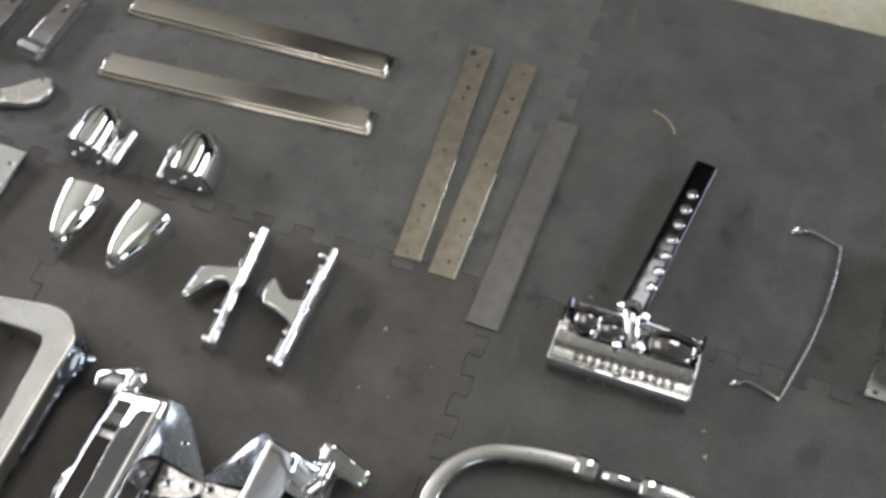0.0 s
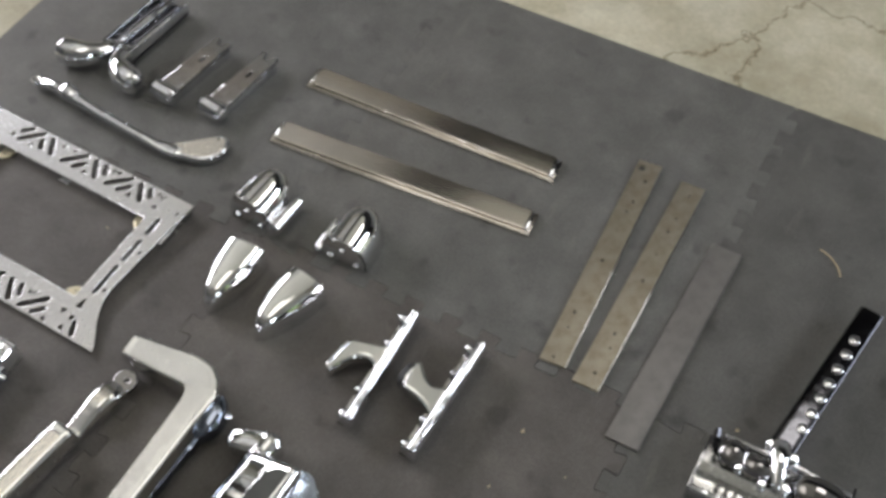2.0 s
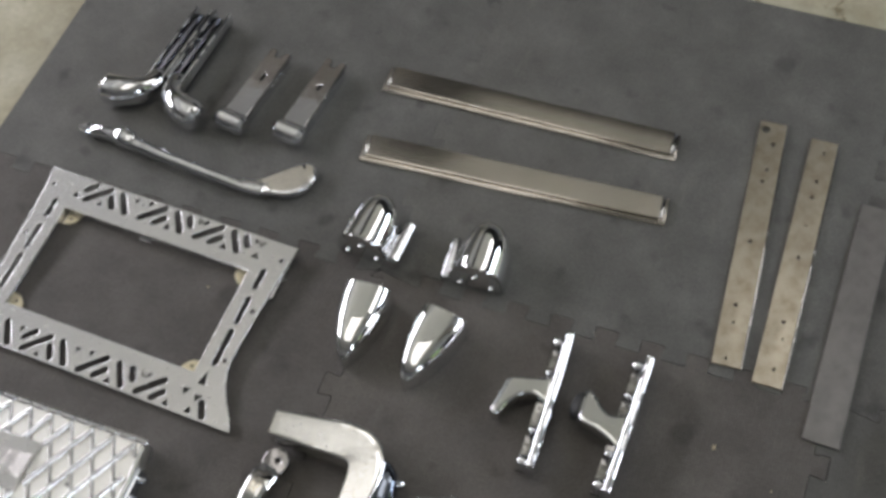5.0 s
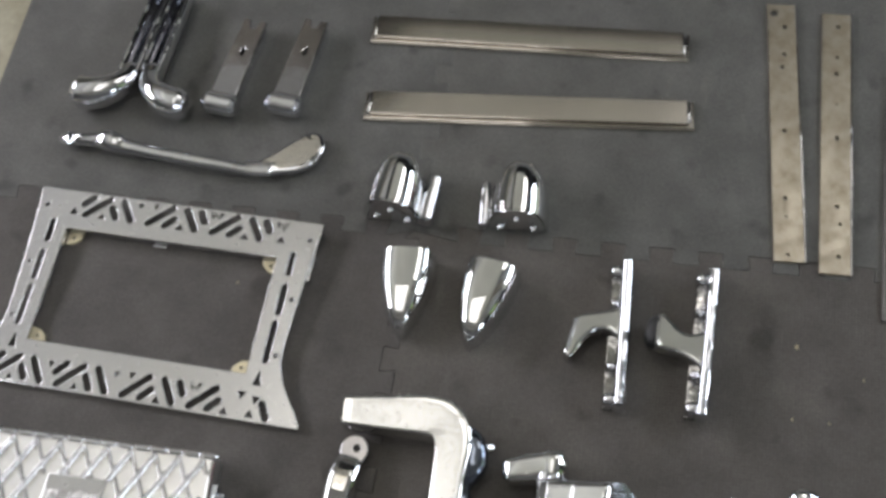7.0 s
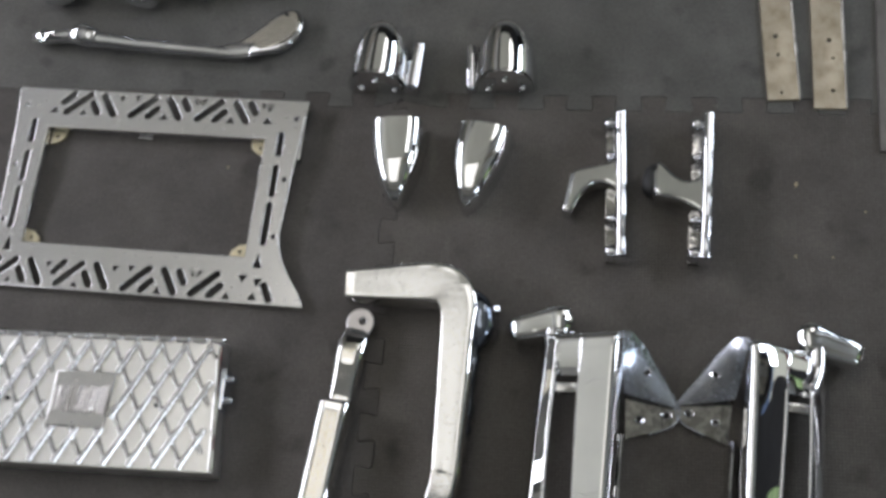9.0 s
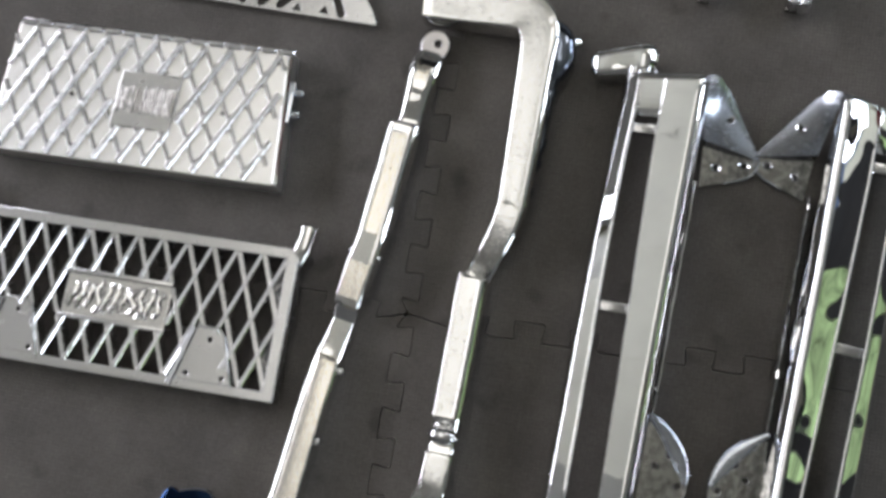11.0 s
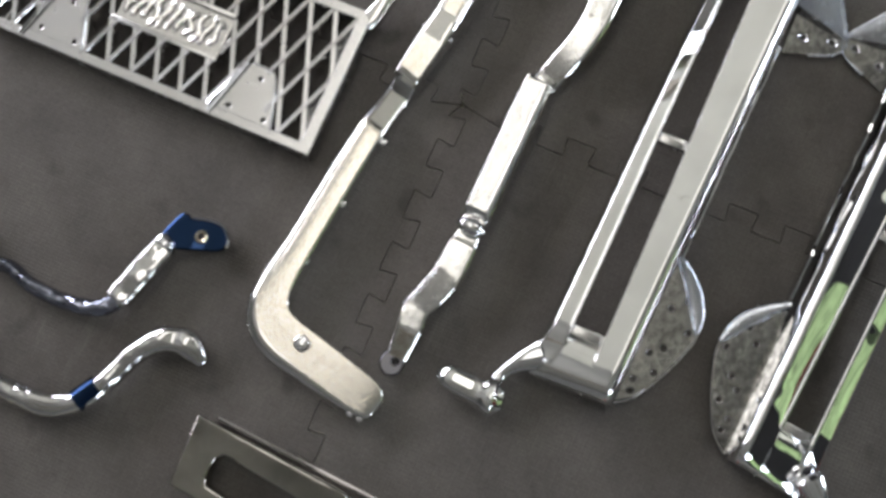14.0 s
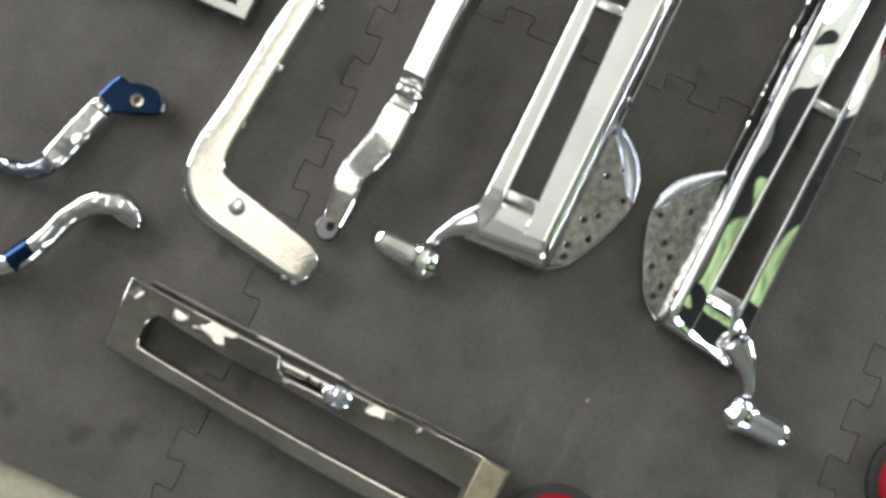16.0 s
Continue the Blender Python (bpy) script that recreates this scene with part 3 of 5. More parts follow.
def dome_cap(x, y, flange_side, turn):
    th = thing("dome_cap", (x, y, 0), "chrome half-round end cap with drilled front and side flange", "chrome cap", "pair of dome caps", turn)
    def taper(s):
        return max(math.sqrt(max(1 - s ** 3.4, 0.0)), 0.10), max((1 - 0.02 * s) * math.sqrt(max(1 - s ** 10, 0.0)), 0.06)
    bm = hood(0.081, 0.060, 0.088, taper, 2.35, 34, 44)
    bmesh.ops.rotate(bm, verts=bm.verts[:], cent=(0, 0, 0), matrix=Matrix.Rotation(math.pi, 3, "Z"))
    part("shell", bm, MIRROR, th)
    ff = part("front_face", hood(0.072, 0.059, 0.002, lambda s: (1.0, 1.0), 2.35, 2, 30), MIRROR, th, "grey front face with bolts", (0, -0.0005, 0))
    for bx, bz in ((-0.022, 0.012), (0.0, 0.034), (0.022, 0.012)):
        b = bolt_mesh(0.0045, 0.004)
        bmesh.ops.rotate(b, verts=b.verts[:], cent=(0, 0, 0), matrix=Matrix.Rotation(math.pi / 2, 3, "X"))
        part("bolt", b, CHROME, ff, "", (bx, -0.0022, bz))
    k = flange_side
    w, h = (0.022, 0.030) if k > 0 else (0.014, 0.018)
    fl = sweep([(k * 0.045, -0.002, h / 2, w, h), (k * 0.046, 0.030, h / 2, w, h), (k * 0.047, 0.060, h / 2, w * 0.9, h * 0.9)], 2.6, 20)
    part("flange", fl, CHROME, th, "rounded chrome side flange")
    return th


dome_cap(-0.279, 0.815, 1, -3)
dome_cap(-0.112, 0.818, -1, 2)


# ---- latch brackets ----
def latch_bracket(x, y, turn, dark):
    th = thing("latch_bracket", (x, y, 0), "chrome latch bracket with " + ("a dark socketed arm" if dark else "a hooked flat-tipped arm"), "bracket", "pair of latch brackets", turn)
    rail = [(0.003, 0.0945, 0.019, 0.017, 0.034), (0.003, 0.082, 0.019, 0.0165, 0.034), (0.003, 0.0, 0.019, 0.0165, 0.034), (0.0015, -0.078, 0.019, 0.0165, 0.034), (0.001, -0.0965, 0.019, 0.018, 0.034)]
    part("rail", sweep(smooth(rail, 4), 2.5, 24), CHROME, th, "bright straight rail")
    part("base_flange", plate([(-0.018, -0.096), (-0.004, -0.097), (-0.003, 0.092), (-0.016, 0.090)], 0.0, 0.010, (), 0.002), DULLPLATE, th)
    for by, r in ((0.084, 0.0085), (0.038, 0.0060), (-0.046, 0.0065), (-0.088, 0.0090)):
        part("boss", turned([(r, 0), (r, 0.010), (r * 0.9, 0.0145), (r * 0.6, 0.0175), (r * 0.2, 0.0188)], 16), CHROME, th, "", (-0.0105, by, 0.0095))
    if dark:
        out = [(0.000, 0.010), (-0.012, 0.006), (-0.024, 0.004), (-0.036, 0.010), (-0.047, 0.021), (-0.054, 0.027), (-0.060, 0.026), (-0.0625, 0.010), (-0.060, -0.014), (-0.054, -0.019), (-0.042, -0.021), (-0.030, -0.024), (-0.016, -0.030), (0.000, -0.036)]
    else:
        out = [(0.000, 0.029), (-0.014, 0.0265), (-0.034, 0.022), (-0.0525, 0.0175), (-0.0575, 0.012), (-0.063, -0.010), (-0.0695, -0.033), (-0.067, -0.039), (-0.060, -0.0405), (-0.055, -0.035), (-0.049, -0.023), (-0.041, -0.012), (-0.032, -0.0035), (-0.020, -0.001), (-0.010, -0.006), (-0.004, -0.014), (0.000, -0.024)]
    part("hooked_arm", plate(smooth(out, 3, True)[::-1], 0.004, 0.0335, (), 0.0050, 4, 0.0), MIRROR, th, sharp=50)
    if dark:
        part("socket", sweep([(-0.0600, 0.006, 0.019, 0.042, 0.030), (-0.0670, 0.007, 0.018, 0.040, 0.028)], 2.6, 20), RUBBER, th, "dark end of the socket")
        part("socket_rim", sweep([(-0.0585, 0.006, 0.019, 0.046, 0.033), (-0.0612, 0.006, 0.019, 0.046, 0.033)], 2.6, 20, False), CHROME, th)
    else:
        part("tip_facet", plate([(-0.0665, -0.030), (-0.0625, -0.031), (-0.0555, 0.010), (-0.0590, 0.0105)], 0.008, 0.0352, (), 0.001), CHROME_BLUE, th, "pale blue flat end")
    return th


latch_bracket(0.036, 0.679, 2.0, False)
latch_bracket(0.139, 0.679, -1.0, True)


# ---- crank levers, hinge straps, paddle handle ----
def crank_lever(x, y, s, turn):
    th = thing("crank_lever", (x, y, 0), "chrome crank lever with a channelled stem and a bulbous end", "lever", "pair of crank levers", turn)
    for dx in (-0.0125, 0.0125):
        part("side_rail", sweep([(dx, 0.015, 0.024, 0.006, 0.022), (dx, 0.165, 0.020, 0.006, 0.020)], 3.5, 14), CHROME, th)
    part("web", plate([(-0.012, 0.01), (0.012, 0.01), (0.012, 0.166), (-0.012, 0.166)], 0.004, 0.011, [circle(0, 0.09, 0.003)], 0.001), DARKCHROME, th, "dark recessed web with rivet holes")
    for by in (0.06, 0.115):
        part("rivet", bolt_mesh(0.0028, 0.003), CHROME, th, "", (0, by, 0.0108))
    curve = [(0.0, 0.024, 0.022, 0.030, 0.028), (s * 0.004, 0.004, 0.023, 0.034, 0.034), (s * 0.018, -0.016, 0.025, 0.040, 0.044), (s * 0.040, -0.026, 0.025, 0.046, 0.048), (s * 0.060, -0.028, 0.024, 0.046, 0.047)]
    part("bulb", sweep(smooth(curve, 5), 2.2, 22), CHROME, th, "bulbous polished end")
    return th


crank_lever(-0.699, 0.983, -1, -4)
crank_lever(-0.667, 0.985, 1, -4)


def hinge_strap(x, y, turn):
    th = thing("hinge_strap", (x, y, 0), "chrome hinge strap with a forked tip and rolled end", "hinge strap", "pair of hinge straps", turn)
    out = [(-0.019, 0.0), (0.019, 0.0), (0.017, 0.138), (0.008, 0.138), (0.004, 0.124), (-0.004, 0.124), (-0.008, 0.138), (-0.017, 0.138)]
    part("strap", plate(out, 0.016, 0.024, [circle(0.001, 0.082, 0.0030, 12, 0.008)], 0.0010), STRAPMETAL, th, "smoky grey forked strap")
    for dx in (-0.0165, 0.0165):
        part("side_wall", box(dx - 0.0015, 0.005, 0.0, dx + 0.0015, 0.13, 0.0165, 0.0006), CHROME, th)
    roll = sweep([(-0.0185, -0.008, 0.0165, 0.033, 0.033), (0.0185, -0.008, 0.0165, 0.033, 0.033)], 2.1, 28)
    part("rolled_end", roll, CHROME, th, "bright rolled end")
    return th


hinge_strap(-0.5535, 0.972, -8)
hinge_strap(-0.461, 0.980, -7)

ph = thing("paddle_handle", (-0.58, 0.88, 0), "long chrome handle with a threaded tip and a flat paddle end", "handle", "", 0)
shaft = [(-0.116, 0.006, 0.016, 0.022, 0.020), (-0.090, 0.001, 0.016, 0.020, 0.019), (-0.026, -0.007, 0.016, 0.018, 0.017), (0.058, -0.014, 0.015, 0.017, 0.016), (0.095, -0.016, 0.014, 0.018, 0.014), (0.120, -0.012, 0.014, 0.024, 0.015)]
part("shaft", sweep(smooth(shaft, 4), 2.2, 18), CHROME, ph)
part("tip", sweep([(-0.190, 0.004, 0.014, 0.014, 0.014), (-0.178, 0.006, 0.014, 0.025, 0.024), (-0.172, 0.006, 0.014, 0.016, 0.016), (-0.166, 0.0065, 0.015, 0.020, 0.020), (-0.128, 0.008, 0.015, 0.020, 0.020)], 2, 16), CHROME, ph, "bright turned tip")
part("collar", sweep([(-0.132, 0.007, 0.016, 0.024, 0.024), (-0.118, 0.008, 0.017, 0.033, 0.030), (-0.102, 0.004, 0.017, 0.027, 0.026)], 2.4, 16), CHROME, ph, "knurled collar")
neck = [(0.085, -0.014, 0.014, 0.020, 0.014), (0.108, -0.012, 0.013, 0.024, 0.016), (0.128, -0.006, 0.012, 0.026, 0.016)]
part("neck", sweep(smooth(neck, 5), 2.6, 20), CHROME, ph)
blade = [(0.088, -0.0110), (0.107, 0.0020), (0.1306, 0.0225), (0.156, 0.0450), (0.172, 0.0510), (0.184, 0.0455), (0.189, 0.0260), (0.182, 0.0060), (0.164, -0.0095), (0.134, -0.0170), (0.104, -0.0185)]
part("paddle", plate(smooth(blade, 4, True)[::-1], 0.004, 0.0190, (), 0.0042, 3), CHROME, ph, "bright rounded paddle end", sharp=50)
inset = [(0.104, -0.0095), (0.122, 0.0080), (0.150, 0.0330), (0.168, 0.0445), (0.179, 0.0420), (0.183, 0.0260), (0.176, 0.0090), (0.160, -0.0035), (0.134, -0.0110)]
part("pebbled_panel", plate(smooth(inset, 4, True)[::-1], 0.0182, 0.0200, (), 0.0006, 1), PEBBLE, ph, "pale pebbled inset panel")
part("paddle_hole", turned([(0.0026, 0), (0.0026, 0.0012)], 10), HOLEDARK, ph, "", (0.166, 0.040, 0.0195))

# ---- pierced frame ----
fr = thing("pierced_frame", (-0.5735, 0.6560, 0.0005), "satin metal surround pierced with diagonal slots lying on foam mat", "metal frame", "", -2.3)
fr.matrix_world = pose(-0.5735, 0.6560, 0.0005, 0, 0, -2.3) @ pose(0, 0, 0, 2.4)
right = [(0.2030, 0.142), (0.1985, 0.100), (0.1955, 0.06), (0.1925, 0.0), (0.1905, -0.042), (0.1930, -0.062), (0.2010, -0.082), (0.2130, -0.101), (0.2250, -0.117), (0.2325, -0.130), (0.2350, -0.138)]
outer = right[::-1] + [(-x, y) for x, y in right]
IN = [(-0.150, -0.077), (0.150, -0.077), (0.150, 0.085), (-0.150, 0.085)]
cuts = [IN]


def truss(x0, x1, y0, h):
    """Diagonal slots and small triangles that run along a band."""
    out = []
    for c, k in x0:
        def put(ax, ay, bx, by, w=0.0085):
            out.append(slot(c + ax, y0 + ay * h, c + bx, y0 + by * h, w))
        def tri(ax, ay, up, r=0.0062):
            out.append(circle(c + ax, y0 + ay * h, r, 3, None, math.pi / 2 if up else -math.pi / 2))
        put(-0.015, -0.42, 0.015, 0.42)
        if k == 0:
            put(-0.021, 0.05, -0.009, 0.42)
            tri(0.009, -0.44, True, 0.005)
            if c + 0.05 < x1:
                put(0.0205, 0.06, 0.029, -0.38)
                put(0.0345, 0.42, 0.0515, -0.42)
                tri(0.060, 0.36, False, 0.005)
        else:
            put(0.009, -0.42, 0.021, -0.05)
            tri(-0.009, 0.42, False, 0.005)
            tri(0.0305, -0.44, True)
            if c + 0.06 < x1:
                put(0.035, 0.42, 0.052, -0.42)
                put(0.0555, 0.40, 0.063, 0.0)
                tri(0.0735, 0.38, False, 0.005)
    return out


cuts += truss(((-0.115, 0), (-0.024, 1), (0.068, 1)), 0.15, 0.1215, 0.031)
cuts += truss(((-0.166, 0), (-0.076, 0), (0.014, 1), (0.104, 1)), 0.15, -0.116, 0.033)
for tx, ty, up in ((-0.147, 0.110, True), (0.150, 0.131, False), (0.149, 0.110, True), (0.168, -0.129, True), (0.152, -0.104, False), (0.1715, -0.108, False)):
    cuts.append(circle(tx, ty, 0.0062, 3, None, math.pi / 2 if up else -math.pi / 2))
cuts.append(slot(0.181, -0.113, 0.190, -0.130, 0.0085))
for s in (-1, 1):
    for ya, yb in ((0.092, 0.066), (0.046, 0.010), (-0.006, -0.056)):
        cuts.append(slot(s * 0.171, ya, s * 0.171, yb, 0.0078))
    cuts.append([(s * 0.168, -0.070), (s * 0.173, -0.090), (s * 0.163, -0.090)][::s])
    for hx, hy in ((0.1845, 0.030), (0.1825, -0.048), (0.1880, 0.116)):
        cuts.append(circle(s * hx, hy, 0.0028, 8))
part("face_plate", plate(outer, 0.0085, 0.0140, cuts, 0.0016, 3), SATIN, fr, sharp=60)
for x0, y0, x1, y1, z0 in ((-0.154, -0.081, 0.154, -0.0772, 0.0036), (-0.154, 0.0852, 0.154, 0.089, -0.0035), (-0.154, -0.077, -0.1502, 0.085, 0.0034), (0.1502, -0.077, 0.154, 0.085, 0.0034)):
    part("inner_wall", box(x0, y0, z0, x1, y1, 0.0088, 0.0005), CHROME, fr)
for sx in (-1, 1):
    for sy, cy in ((1, 0.085), (-1, -0.077)):
        cx, zt = sx * 0.150, -0.0030 if sy > 0 else 0.0040
        ear = [(cx, cy), (cx - sx * 0.022, cy), (cx - sx * 0.020, cy - sy * 0.009), (cx - sx * 0.011, cy - sy * 0.017), (cx, cy - sy * 0.019)]
        part("corner_tab", plate(ear if sx * sy > 0 else ear[::-1], zt, zt + 0.0035, [circle(cx - sx * 0.009, cy - sy * 0.008, 0.0025, 8)], 0.0006), BRASS, fr, "yellowed corner tab with a screw hole")
    part("end_foot", box(sx * 0.196 - 0.003, 0.06, -0.0045, sx * 0.196 + 0.003, 0.135, 0.0088, 0.001), SATIN, fr)
part("fold_mark", plate([(-0.030, 0.0815), (-0.008, 0.0812), (-0.010, 0.0842), (-0.026, 0.0845)], 0.0, 0.0012, (), 0.0003), CHROME, fr, "pale chipped spot inside the frame", (0, 0, -0.0025))


# ---- ribs in a lattice ----
def clipped(x0, y0, x1, y1, b):
    """The stretch of a line inside the box b, or None."""
    t0, t1, dx, dy = 0.0, 1.0, x1 - x0, y1 - y0
    for p, q in ((-dx, x0 - b[0]), (dx, b[2] - x0), (-dy, y0 - b[1]), (dy, b[3] - y0)):
        if abs(p) < 1e-9:
            if q < 0:
                return None
        else:
            r = q / p
            t0, t1 = (max(t0, r), t1) if p < 0 else (t0, min(t1, r))
    return None if t0 >= t1 - 1e-4 else (t0, t1)


def outside(x0, y0, x1, y1, bounds, blocks):
    """The stretches of a line inside bounds and outside all blocks."""
    c = clipped(x0, y0, x1, y1, bounds)
    runs = [c] if c else []
    for b in blocks:
        k = clipped(x0, y0, x1, y1, b)
        if k:
            runs = [r for a, e in runs for r in ((a, min(e, k[0])), (max(a, k[1]), e)) if r[1] - r[0] > 0.03]
    return [(x0 + a * (x1 - x0), y0 + a * (y1 - y0), x0 + e * (x1 - x0), y0 + e * (y1 - y0)) for a, e in runs]


def roof_bar(x0, y0, x1, y1, w, z0, z1, rise):
    """A straight bar with a ridged top."""
    bm = bmesh.new()
    d = Vector((x1 - x0, y1 - y0, 0)).normalized()
    side = Vector((-d.y, d.x, 0)) * w / 2
    rings = []
    for p in (Vector((x0, y0, 0)), Vector((x1, y1, 0))):
        up = Vector((0, 0, 1))
        rings.append([bm.verts.new(v) for v in (p - side + up * z0, p - side + up * (z1 - rise), p - side * 0.5 + up * z1, p + side * 0.5 + up * z1, p + side + up * (z1 - rise), p + side + up * z0)])
    a, b = rings
    for k in range(6):
        bm.faces.new((a[k], a[(k + 1) % 6], b[(k + 1) % 6], b[k]))
    bm.faces.new(a[::-1]), bm.faces.new(b)
    return bm


# ---- diamond panel ----
def twin_rib(x0, y0, x1, y1, w, z0, z1, groove=0.0013):
    """A straight rib with a groove along its top."""
    bm = bmesh.new()
    d = Vector((x1 - x0, y1 - y0, 0)).normalized()
    side = Vector((-d.y, d.x, 0)) * w
    prof = ((0.5, z0), (0.45, z1 - 0.0012), (0.34, z1 - groove * 0.4), (0.24, z1 - groove), (-0.24, z1 - groove * 0.05), (-0.32, z1), (-0.44, z1 - 0.0010), (-0.5, z0))
    rings = [[bm.verts.new(p + side * u + Vector((0, 0, z))) for u, z in prof] for p in (Vector((x0, y0, 0)), Vector((x1, y1, 0)))]
    a, b = rings
    for k in range(8):
        bm.faces.new((a[k], a[(k + 1) % 8], b[(k + 1) % 8], b[k]))
    bm.faces.new(a[::-1]), bm.faces.new(b)
    return bm


dp = thing("diamond_panel", (-0.602, 0.376, 0), "bright metal cover panel embossed with a diamond rib pattern", "metal panel", "", 0)
PX, PY = 0.176, 0.0815
panel_out = [(-PX - 0.006, -PY), (PX + 0.006, -PY), (PX - 0.006, PY), (-PX + 0.006, PY)]
tray = part("tray", plate(panel_out, 0.0, 0.034, (), 0.003, 2), TRAYMETAL, dp, "shallow bright metal tray")
DW, LEAN = 0.0305, 0.53
field = (-PX + 0.004, -PY + 0.004, PX - 0.010, PY - 0.009)
blocks = [(-0.034, -0.035, 0.048, 0.033)]
for k in range(-14, 6):
    for lean in (1, -1):
        c = 0.143 + DW / 2 - lean * LEAN * 0.071 + k * DW
        for seg in outside(c - lean * LEAN * PY, -PY, c + lean * LEAN * PY, PY, field, blocks):
            # ribs of one lean are a brighter metal, to put in their highlight
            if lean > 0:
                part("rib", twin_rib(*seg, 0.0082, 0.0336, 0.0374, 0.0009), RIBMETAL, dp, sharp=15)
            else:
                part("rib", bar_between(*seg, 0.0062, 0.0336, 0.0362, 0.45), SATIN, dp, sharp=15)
badge = part("badge", plate([(-0.031, -0.035), (0.043, -0.035), (0.047, 0.033), (-0.027, 0.033)], 0.0335, 0.0368, (), 0.001), SATIN, dp, "small badge plate with plain bands")
rng = random.Random(7)
for k in range(15):
    x, h = -0.0245 + k * 0.0048, rng.uniform(0.015, 0.020)
    part("badge_bar", roof_bar(x - 0.0012, -h, x + rng.uniform(0.0, 0.0024), h - 0.003, rng.uniform(0.0030, 0.0044), 0.0362, 0.0395, 0.002), RIBMETAL, badge, sharp=15)
for k in range(16):
    lip = sweep([(-PX + 0.010 + k * 0.0216, PY - 0.0035, 0.0345, 0.007, 0.008), (-PX + 0.026 + k * 0.0216, PY - 0.0035, 0.0345, 0.007, 0.008)], 2.6, 12)
    part("scallop", lip, CHROME, dp)
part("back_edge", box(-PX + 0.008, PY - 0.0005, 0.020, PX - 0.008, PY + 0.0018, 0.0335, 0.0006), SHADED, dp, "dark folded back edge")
part("side_edge", bar_between(PX + 0.0035, -PY + 0.004, PX - 0.0065, PY - 0.010, 0.006, 0.0335, 0.0352, 0.5), CHROME, dp, "bright end edge")
for hx in (-0.085, 0.103):
    part("screw_hole", turned([(0.0025, 0), (0.0025, 0.0045)], 10), HOLEDARK, tray, "", (hx, -0.004, 0.0315))
for hy in (0.034, 0.008):
    lug = sweep([(PX + 0.000, hy, 0.024, 0.012, 0.012), (PX + 0.014, hy, 0.024, 0.010, 0.010)], 2.2, 12)
    part("side_bolt", lug, CHROME_BLUE, dp, "protruding threaded bolt")
part("bolt_plate", box(PX - 0.002, -0.004, 0.008, PX + 0.006, 0.046, 0.032, 0.001), CHROME_BLUE, dp)

# ---- lattice grille ----
gr = thing("lattice_grille", (-0.586, 0.142, 0), "polished metal grille of crossing diagonal bars with two mounting gussets", "grille", "", 0)
GX, GY = 0.208, 0.0895
g_out = [(-GX, -GY), (GX, -GY), (GX, GY - 0.003), (-GX, GY - 0.003)]
g_in = [(-GX + 0.013, -GY + 0.012), (GX - 0.014, -GY + 0.012), (GX - 0.014, GY - 0.016), (-GX + 0.013, GY - 0.016)]
part("rim", plate(g_out, 0.006, 0.030, [g_in], 0.0015, 2), SATIN, gr)
gussets = [[(gx + 0.086, -0.085), (gx + 0.160, -0.085), (gx + 0.1395, -0.022), (gx + 0.133, -0.0155), (gx + 0.110, -0.0155), (gx + 0.104, -0.020)] for gx in (0.0, -0.234)]
blocks = [(-0.064, -0.030, 0.068, 0.026), (0.100, -0.085, 0.142, -0.022), (-0.134, -0.085, -0.092, -0.022)]
for k in range(-10, 10):
    for lean in (1, -1):
        xm = 0.136 - lean * 0.385 * 0.078 + (k - 4) * 0.0300
        for seg in outside(xm - lean * 0.385 * GY, -GY, xm + lean * 0.385 * GY, GY, (-GX + 0.010, -GY + 0.010, GX - 0.012, GY - 0.012), blocks):
            # right-leaning bars carry their highlight as a brighter metal than the rest
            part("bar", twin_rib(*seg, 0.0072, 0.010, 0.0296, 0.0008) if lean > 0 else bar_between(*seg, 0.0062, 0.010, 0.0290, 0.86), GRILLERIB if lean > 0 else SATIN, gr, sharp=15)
for g in gussets:
    ox = g[0][0] - 0.086
    gs = part("gusset", plate(g, 0.022, 0.0288, [circle(ox + hx, hy, 0.0026, 10) for hx, hy in ((0.1025, -0.0706), (0.1452, -0.0718), (0.1234, -0.0303))], 0.001), SATIN, gr, "flat tapered gusset with three holes")
    part("gusset_ridge", twin_rib(g[0][0] - 0.001, -0.086, g[-1][0] - 0.001, -0.018, 0.008, 0.026, 0.0322, 0.0009), CHROME, gs, "bright double ridge")
    part("gusset_ridge", sweep([(ox + 0.108, -0.0165, 0.0288, 0.003, 0.003), (ox + 0.131, -0.0165, 0.0288, 0.003, 0.003), (ox + 0.1395, -0.0245, 0.0288, 0.003, 0.003), (ox + 0.1585, -0.083, 0.0288, 0.003, 0.003)], 2, 8), SATIN, gs)
badge = part("badge", plate([(-0.062, -0.029), (0.066, -0.029), (0.067, 0.025), (-0.061, 0.025)], 0.014, 0.0245, (), 0.001), RIBMETAL, gr, "cast badge plate")
for x0, y0, x1, y1 in ((-0.064, 0.0215, 0.068, 0.0275), (-0.064, -0.0315, 0.068, -0.0255)):
    part("badge_border", box(x0, y0, 0.014, x1, y1, 0.0296, 0.0012), SATIN, badge)
rng = random.Random(4)
for k in range(11):
    x, h, b = -0.050 + k * 0.0104, rng.uniform(0.013, 0.019), rng.uniform(-0.004, 0.004)
    run = [(x - 0.003, -0.002 - h, 0.0262, 0.0045, 0.005), (x + b, -0.002 - h * 0.35, 0.0272, 0.0062, 0.006), (x - b, -0.002 + h * 0.35, 0.0272, 0.0062, 0.006), (x + 0.004, -0.002 + h, 0.0262, 0.0045, 0.005)]
    part("raised_mark", sweep(smooth(run, 3), 2.2, 10), BRIGHTMARK, badge)
